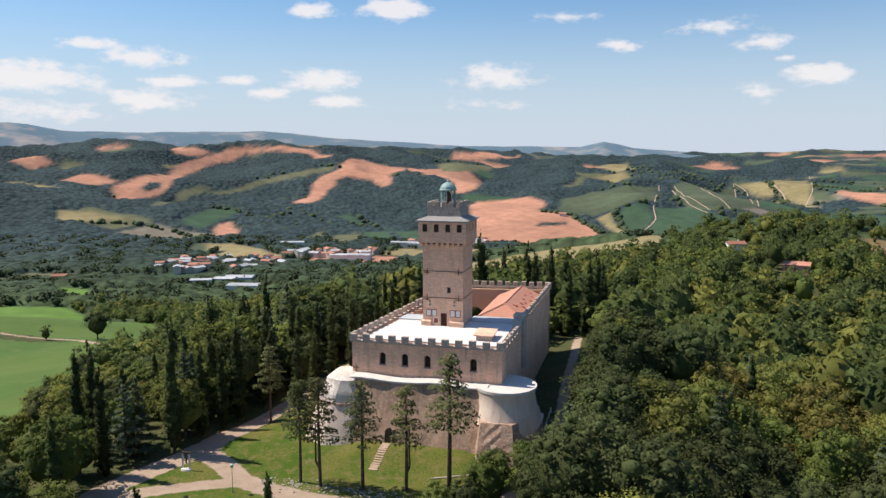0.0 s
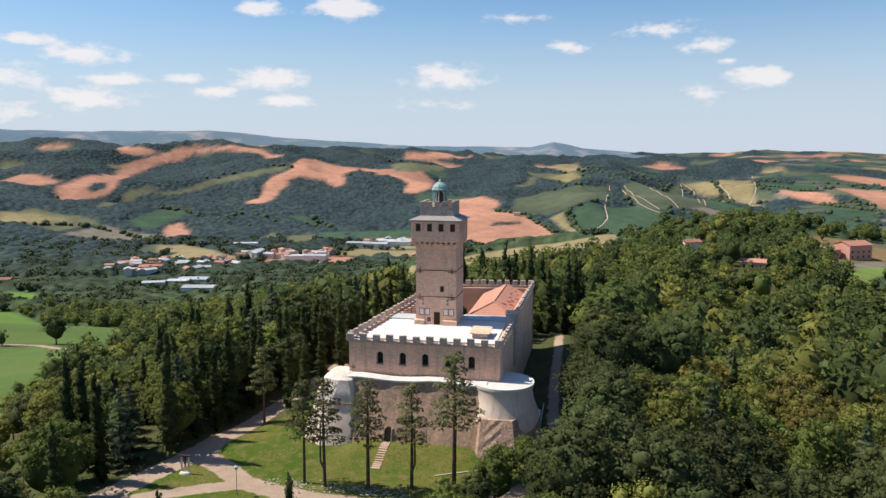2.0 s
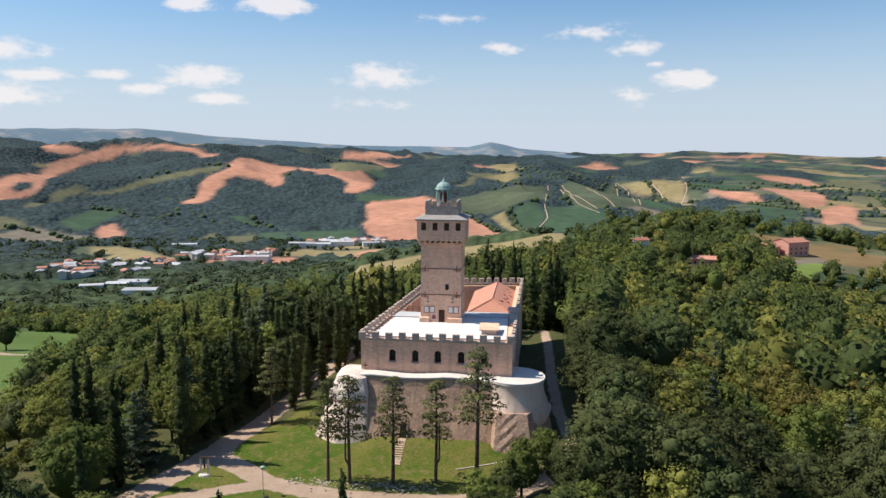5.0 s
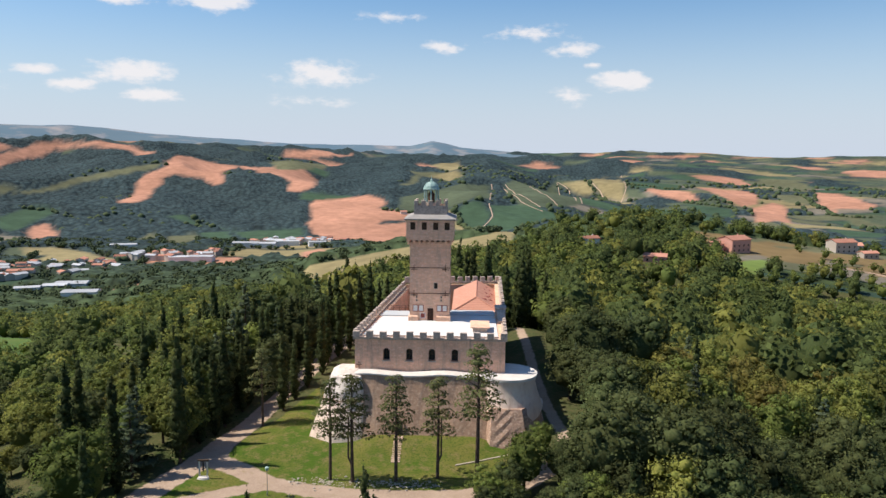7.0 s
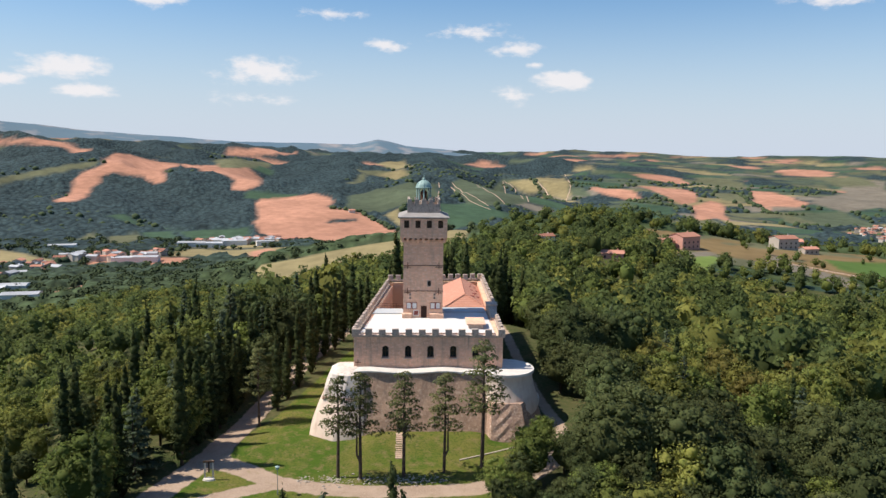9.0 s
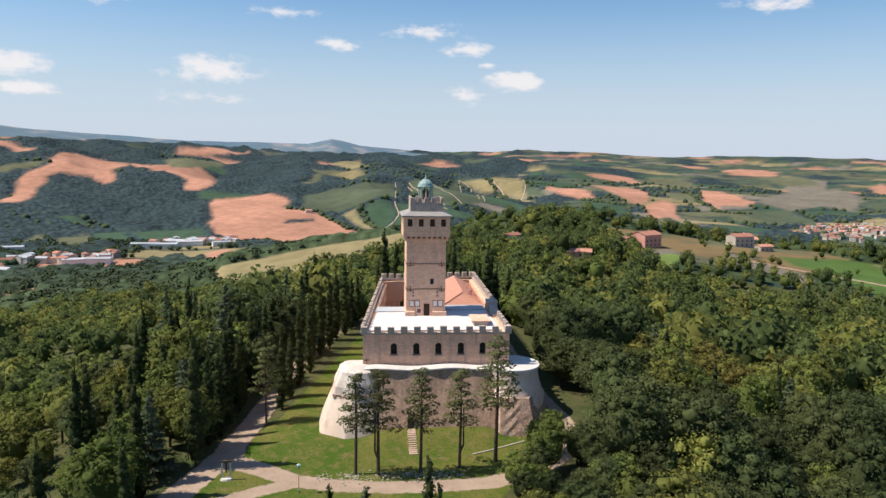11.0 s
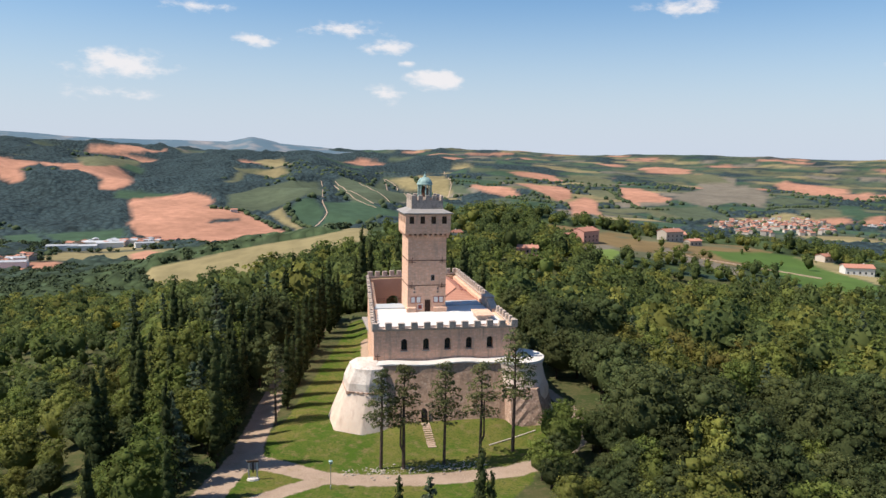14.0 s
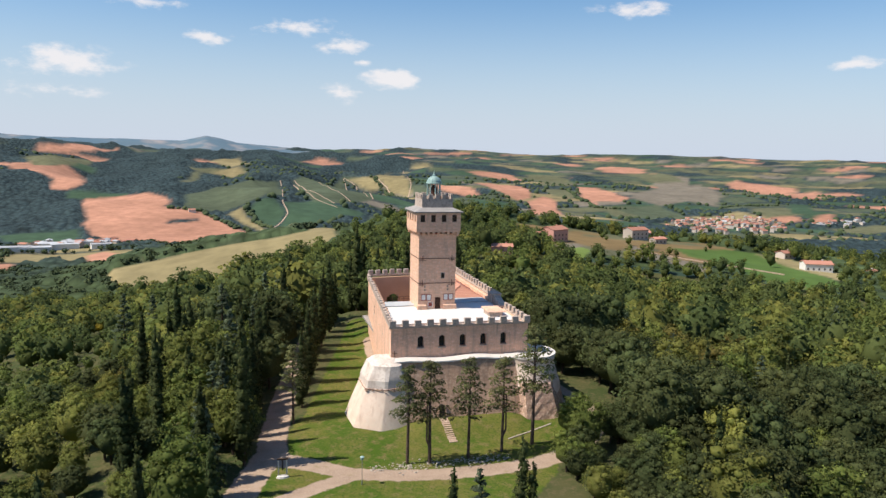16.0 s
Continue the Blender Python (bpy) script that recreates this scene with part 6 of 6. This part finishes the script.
def house(x, y, w, d, h, turn, label, roof="house_roof", wall="render_wall", rise=.32, group="", windows=False, z=None):
    """A plain house with overhanging gabled roof; near ones have windows and a chimney."""
    e = thing("house", (0, 0, 0), label, "house", group)
    gz = (ground_z(x, y) if z is None else z)
    e.matrix_basis = Matrix.Translation((x, y, gz)) @ Matrix.Rotation(turn, 4, "Z")
    b = bmesh.new()
    pr = [(-d / 2, -2), (-d / 2, h), (0, h + d * rise * .5), (d / 2, h), (d / 2, -2)]
    loft(b, [[(s * w / 2, u, v) for u, v in pr] for s in (-1, 1)])
    part("wall", b, M[wall], e)
    b = bmesh.new()
    o = d / 2 + .5
    k = rise
    pr = [(-o, h - .5 * k + .1), (0, h + d * k * .5 + .12), (o, h - .5 * k + .1), (o, h - .5 * k + .35), (0, h + d * k * .5 + .42), (-o, h - .5 * k + .35)]
    loft(b, [[(s * (w / 2 + .45), u, v) for u, v in pr] for s in (-1, 1)])
    part("roof", b, M[roof], e)
    if windows:
        for f in (-1, 1):
            for lv in range(max(1, int(h // 2.9))):
                for i in range(max(2, int(w // 3.2))):
                    b = bmesh.new()
                    cx = -w / 2 + w * (i + .5) / max(2, int(w // 3.2))
                    box(b, cx - .5, cx + .5, f * d / 2 - .05, f * d / 2 + .05, .9 + lv * 2.9, 2.2 + lv * 2.9)
                    part("window", b, M["glass"], e)
        b = bmesh.new()
        box(b, w * .2, w * .2 + .7, .4, 1.1, h, h + d * rise * .5 + 1.0)
        part("chimney", b, M[wall], e)
    return e


house(98, 379, 11, 8, 5.5, .3, "white-walled farmhouse half hidden in the trees", windows=True, wall="white_wall")
house(185, 358, 16, 12, 8.0, .5, "pink villa with a terracotta roof on the ridge", windows=True, wall="pink_wall")
house(171, 353, 9, 8, 4.5, .5, "low pink annex beside the villa", windows=True, wall="pink_wall")
house(275, 406, 16, 11, 7.5, .2, "stone farmhouse with a red tiled roof on the ridge", windows=True)
house(284, 388, 11, 7, 3.6, .2, "small red-roofed outbuilding on the ridge", windows=True)
house(296, 436, 15, 10, 6.0, -.2, "pale house with a red roof behind the ridge", windows=True)
house(333, 279, 17, 10, 4.5, -.35, "white bungalow with a pale hipped roof by the vineyard", windows=True, wall="white_wall")
house(366, 268, 6, 4, 2.6, .4, "small red-roofed shed below the vineyard", windows=True)
house(352, 330, 12, 8, 4.0, .2, "brown-roofed house among trees below the vineyard", windows=True)
house(111, 257, 11, 7, 3.2, -.25, "long pink-roofed building among the trees", windows=True, wall="pink_wall")
house(-113, 1388, 13, 8, 5, .2, "farmhouse amid the red ploughed field")
house(-563, 556, 16, 10, 6, .4, "pale farmhouse on the valley slope")
g = np.random.default_rng(12)


def cluster(cx, cy, rx, ry, turn, n, group, label, roof_mix, size=(9, 15)):
    """A village: houses scattered over an ellipse."""
    for i in range(n):
        a, q = 6.283 * g.random(), math.sqrt(g.random())
        u, v = rx * q * math.cos(a), ry * q * math.sin(a)
        x, y = cx + u * math.cos(turn) - v * math.sin(turn), cy + u * math.sin(turn) + v * math.cos(turn)
        w = size[0] + (size[1] - size[0]) * g.random()
        pale = g.random() < roof_mix
        house(x, y, w, w * (.6 + .2 * g.random()), 5 + 4 * g.random(), 3.14 * g.random(), label, "pale_roof" if pale else "house_roof", group=group)


cluster(-465, 730, 75, 60, .5, 34, "houses of the valley village", "small house in the valley village", .25)
cluster(-380, 870, 70, 30, .4, 30, "houses of the valley village", "small house in the valley village", .35)
cluster(-500, 665, 40, 20, .3, 10, "houses of the valley village", "small house in the valley village", .3)
cluster(1010, 1290, 190, 110, .5, 150, "houses of the red-roofed town", "red-roofed house in the distant town", .08, (7, 12))
cluster(1120, 1430, 150, 70, .3, 70, "houses of the red-roofed town", "red-roofed house in the distant town", .1, (7, 12))
cluster(1390, 1380, 90, 40, .2, 18, "houses of the red-roofed town", "house at the edge of the distant town", .4, (10, 18))
cluster(-250, 1060, 90, 22, .1, 26, "houses of the valley village", "small house in the valley village", .4)
for x, y, w, d, t in ((-487, 958, 36, 16, 0.3), (-377, 610, 30, 18, 0.2), (-386, 595, 22, 14, 0.2), (-330, 537, 30, 16, 0.2), (-294, 1012, 36, 18, 0.1), (-263, 1033, 36, 16, 0.2), (-357, 843, 30, 16, 0.2), (-331, 847, 30, 18, 0.1), (-404, 578, 22, 12, 0.4), (-321, 1011, 40, 18, 0.1), (-284, 1048, 40, 20, 0.1), (-252, 1067, 44, 22, 0.15), (-214, 1020, 26, 14, 0.3)):
    house(x, y, w, d, 7, t, "long pale-roofed factory shed in the valley", "pale_roof", "white", .12, "factory sheds")


# ---- country lanes ----
def lane(pts, wide, name="road", label="pale gravel lane between fields", mat="path", lift=.6):
    wide = wide * .3
    P = []
    for (x0, y0), (x1, y1) in zip(pts, pts[1:]):
        n = max(2, int(math.hypot(x1 - x0, y1 - y0) / 12))
        P += [(x0 + (x1 - x0) * i / n, y0 + (y1 - y0) * i / n) for i in range(n)]
    P.append(pts[-1])
    P = np.array(P, float)
    t = np.gradient(P, axis=0)
    t /= np.linalg.norm(t, axis=1)[:, None]
    o = np.stack([-t[:, 1], t[:, 0]], 1) * wide / 2
    A, B = P + o, P - o
    n = len(P)
    za, zb = height(A[:, 0], A[:, 1]) + lift, height(B[:, 0], B[:, 1]) + lift
    V = np.concatenate([np.column_stack([A, za]), np.column_stack([B, zb]), np.column_stack([A, za - 3]), np.column_stack([B, zb - 3])])
    i = np.arange(n - 1)
    F = np.concatenate([np.stack([i + n, i + n + 1, i + 1, i], 1), np.stack([i, i + 1, i + 1 + 2 * n, i + 2 * n], 1), np.stack([i + n, i + 3 * n, i + 1 + 3 * n, i + 1 + n], 1)])
    return tagged(new(name, big_mesh(name, V, F, [M[mat]])), label, "road", kind="structure")


for pts, w in (([(77, 2574), (77, 1770), (61, 1461), (65, 1356), (35, 1251)], 7),
               ([(103, 1894), (134, 1555), (173, 1456)], 7),
               ([(309, 2388), (285, 1748)], 7),
               ([(182, 1927), (227, 1576)], 8),
               ([(314, 2399), (340, 2299), (296, 1732)], 8),
               ([(408, 2411), (430, 2253), (418, 1914)], 8),
               ([(115, 1896), (143, 1652), (174, 1511)], 7),
               ([(636, 2977), (500, 2209), (421, 1913)], 7),
               ([(32, 1251), (29, 622), (130, 1267)], 6),
               ([(225, 330), (245, 312), (262, 280), (285, 250)], 4)):
    lane(pts, w)

# ---- small things before the castle ----
# stone steps up to the postern
steps = thing("stone_steps", (7.85, -11.5, 1.3), "worn stone steps climbing the grassy bank", "stairs")
for i in range(13):
    f = i / 12
    y = -11.6 + 5.6 * f
    b = bmesh.new()
    z = ground_z(7.85, y) + .12
    v = box(b, 7.2 + .05 * math.sin(i * 2), 8.5 + .05 * math.cos(i * 3), y, y + .5, z - .3, z)
    bmesh.ops.bevel(b, geom=b.edges[:], offset=.03, segments=1, affect="EDGES")
    o = part("step", b, M["path"], steps)
    o.location = (-7.85, 11.5, -1.3)
# postern door in the curtain wall
door = thing("postern_door", (7.85, -4.95, 3.2), "dark narrow doorway at the foot of the curtain wall", "door")
b = bmesh.new()
pts = [(-.5, 0), (-.5, 1.7), (-.35, 2.05), (0, 2.2), (.35, 2.05), (.5, 1.7), (.5, 0)]
loft(b, [[(x, -.12 + z * .28, z) for x, z in pts], [(x, .5 + z * .28, z) for x, z in pts]])
part("door_leaf", b, M["dark"], door)
b = bmesh.new()
for s in (-1, 1):
    loft(b, [[(s * .5, -.2, 0), (s * .68, -.2, 0), (s * .68, .2, 0), (s * .5, .2, 0)], [(s * .5, .36, 2.0), (s * .68, .36, 2.0), (s * .68, .76, 2.0), (s * .5, .76, 2.0)]])
part("door_jamb", b, M["rampart"], door)
# small wayside frame on a stone base
shrine = thing("wayside_frame", (-18.2, -17.6, ground_z(-18.2, -17.6)), "pale timber frame on a white stone base", "monument")
for s in (-.55, .55):
    b = bmesh.new()
    box(b, s - .09, s + .09, -.09, .09, 0, 2.6)
    part("post", b, M["coping"], shrine)
b = bmesh.new()
box(b, -.75, .75, -.13, .13, 2.5, 2.7)
part("crossbeam", b, M["wood"], shrine)
b = bmesh.new()
loft(b, [ring(0, -.1, -.1, .95, 9, .55), ring(0, -.1, .22, .8, 9, .45), ring(0, -.1, .3, .55, 9, .3)])
part("stone_base", b, M["coping"], shrine)
b = bmesh.new()
box(b, -.1, .1, -.05, .05, 1.0, 2.5)
part("hanging_panel", b, M["wood"], shrine)
# lamp post
lamp = thing("street_lamp", (-8.0, -22.3, ground_z(-8, -22.3)), "slim grey lamp post beside the gravel fork", "street lamp")
b = bmesh.new()
loft(b, [ring(0, 0, z, r, 10) for z, r in ((0, .1), (.5, .09), (.55, .05), (3.4, .04), (3.5, .07))])
part("pole", b, M["metal"], lamp)
b = bmesh.new()
loft(b, [ring(0, 0, z, r, 10) for z, r in ((3.5, .14), (3.55, .2), (3.85, .26), (3.9, .3), (4.05, .06))])
part("lantern", b, M["verdigris"], lamp)
# fence along the east drive
fence = thing("fence", (31, 4, ground_z(31, 4)), "white concrete post fence along the drive", "fence")
for i in range(8):
    y = -3 + i * 2.4
    z = ground_z(30.0, y) - ground_z(31, 4)
    b = bmesh.new()
    box(b, -1.1, -.9, y - 4 - .1, y - 4 + .1, z - .2, z + 1.0)
    part("post", b, M["coping"], fence)
    if i < 7:
        z2 = ground_z(30.0, y + 2.4) - ground_z(31, 4)
        for h in (.45, .85):
            b = bmesh.new()
            loft(b, [[(-1.05, y - 4, z + h), (-.95, y - 4, z + h), (-.95, y - 4, z + h + .09), (-1.05, y - 4, z + h + .09)],
                     [(-1.05, y - 1.6, z2 + h), (-.95, y - 1.6, z2 + h), (-.95, y - 1.6, z2 + h + .09), (-1.05, y - 1.6, z2 + h + .09)]])
            part("rail", b, M["coping"], fence)
# low stone kerb on the bank
kerb = thing("stone_kerb", (20, -9, 0), "low stone edging on the grassy bank", "kerb")
kerb.location = (0, 0, 0)
b = bmesh.new()
pts = [(16.6, -12.0), (20.5, -10.6), (25.2, -8.6)]
loft(b, [[(x, y - .15, ground_z(x, y) - .2), (x, y + .15, ground_z(x, y) - .2), (x, y + .15, ground_z(x, y) + .1), (x, y - .15, ground_z(x, y) + .1)] for x, y in pts])
part("edging", b, M["rock"], kerb)
# scattered stones along the foot of the lawn
VV = []
g2 = np.random.default_rng(33)
for i in range(420):
    x = -6 + 21 * g2.random()
    y = -18.0 + .9 * g2.normal()
    s = .05 + .17 * g2.random() ** 3
    VV.append(blob((x, y, ground_z(x, y) + s * .2), (s * 1.3, s, s * .7), i, 1))
V, T, _ = stack(VV)
tagged(new("loose_stones", big_mesh("loose_stones", V, T, [M["rock"]])), "pale broken stones strewn along the lawn edge", "stones", kind="stuff")
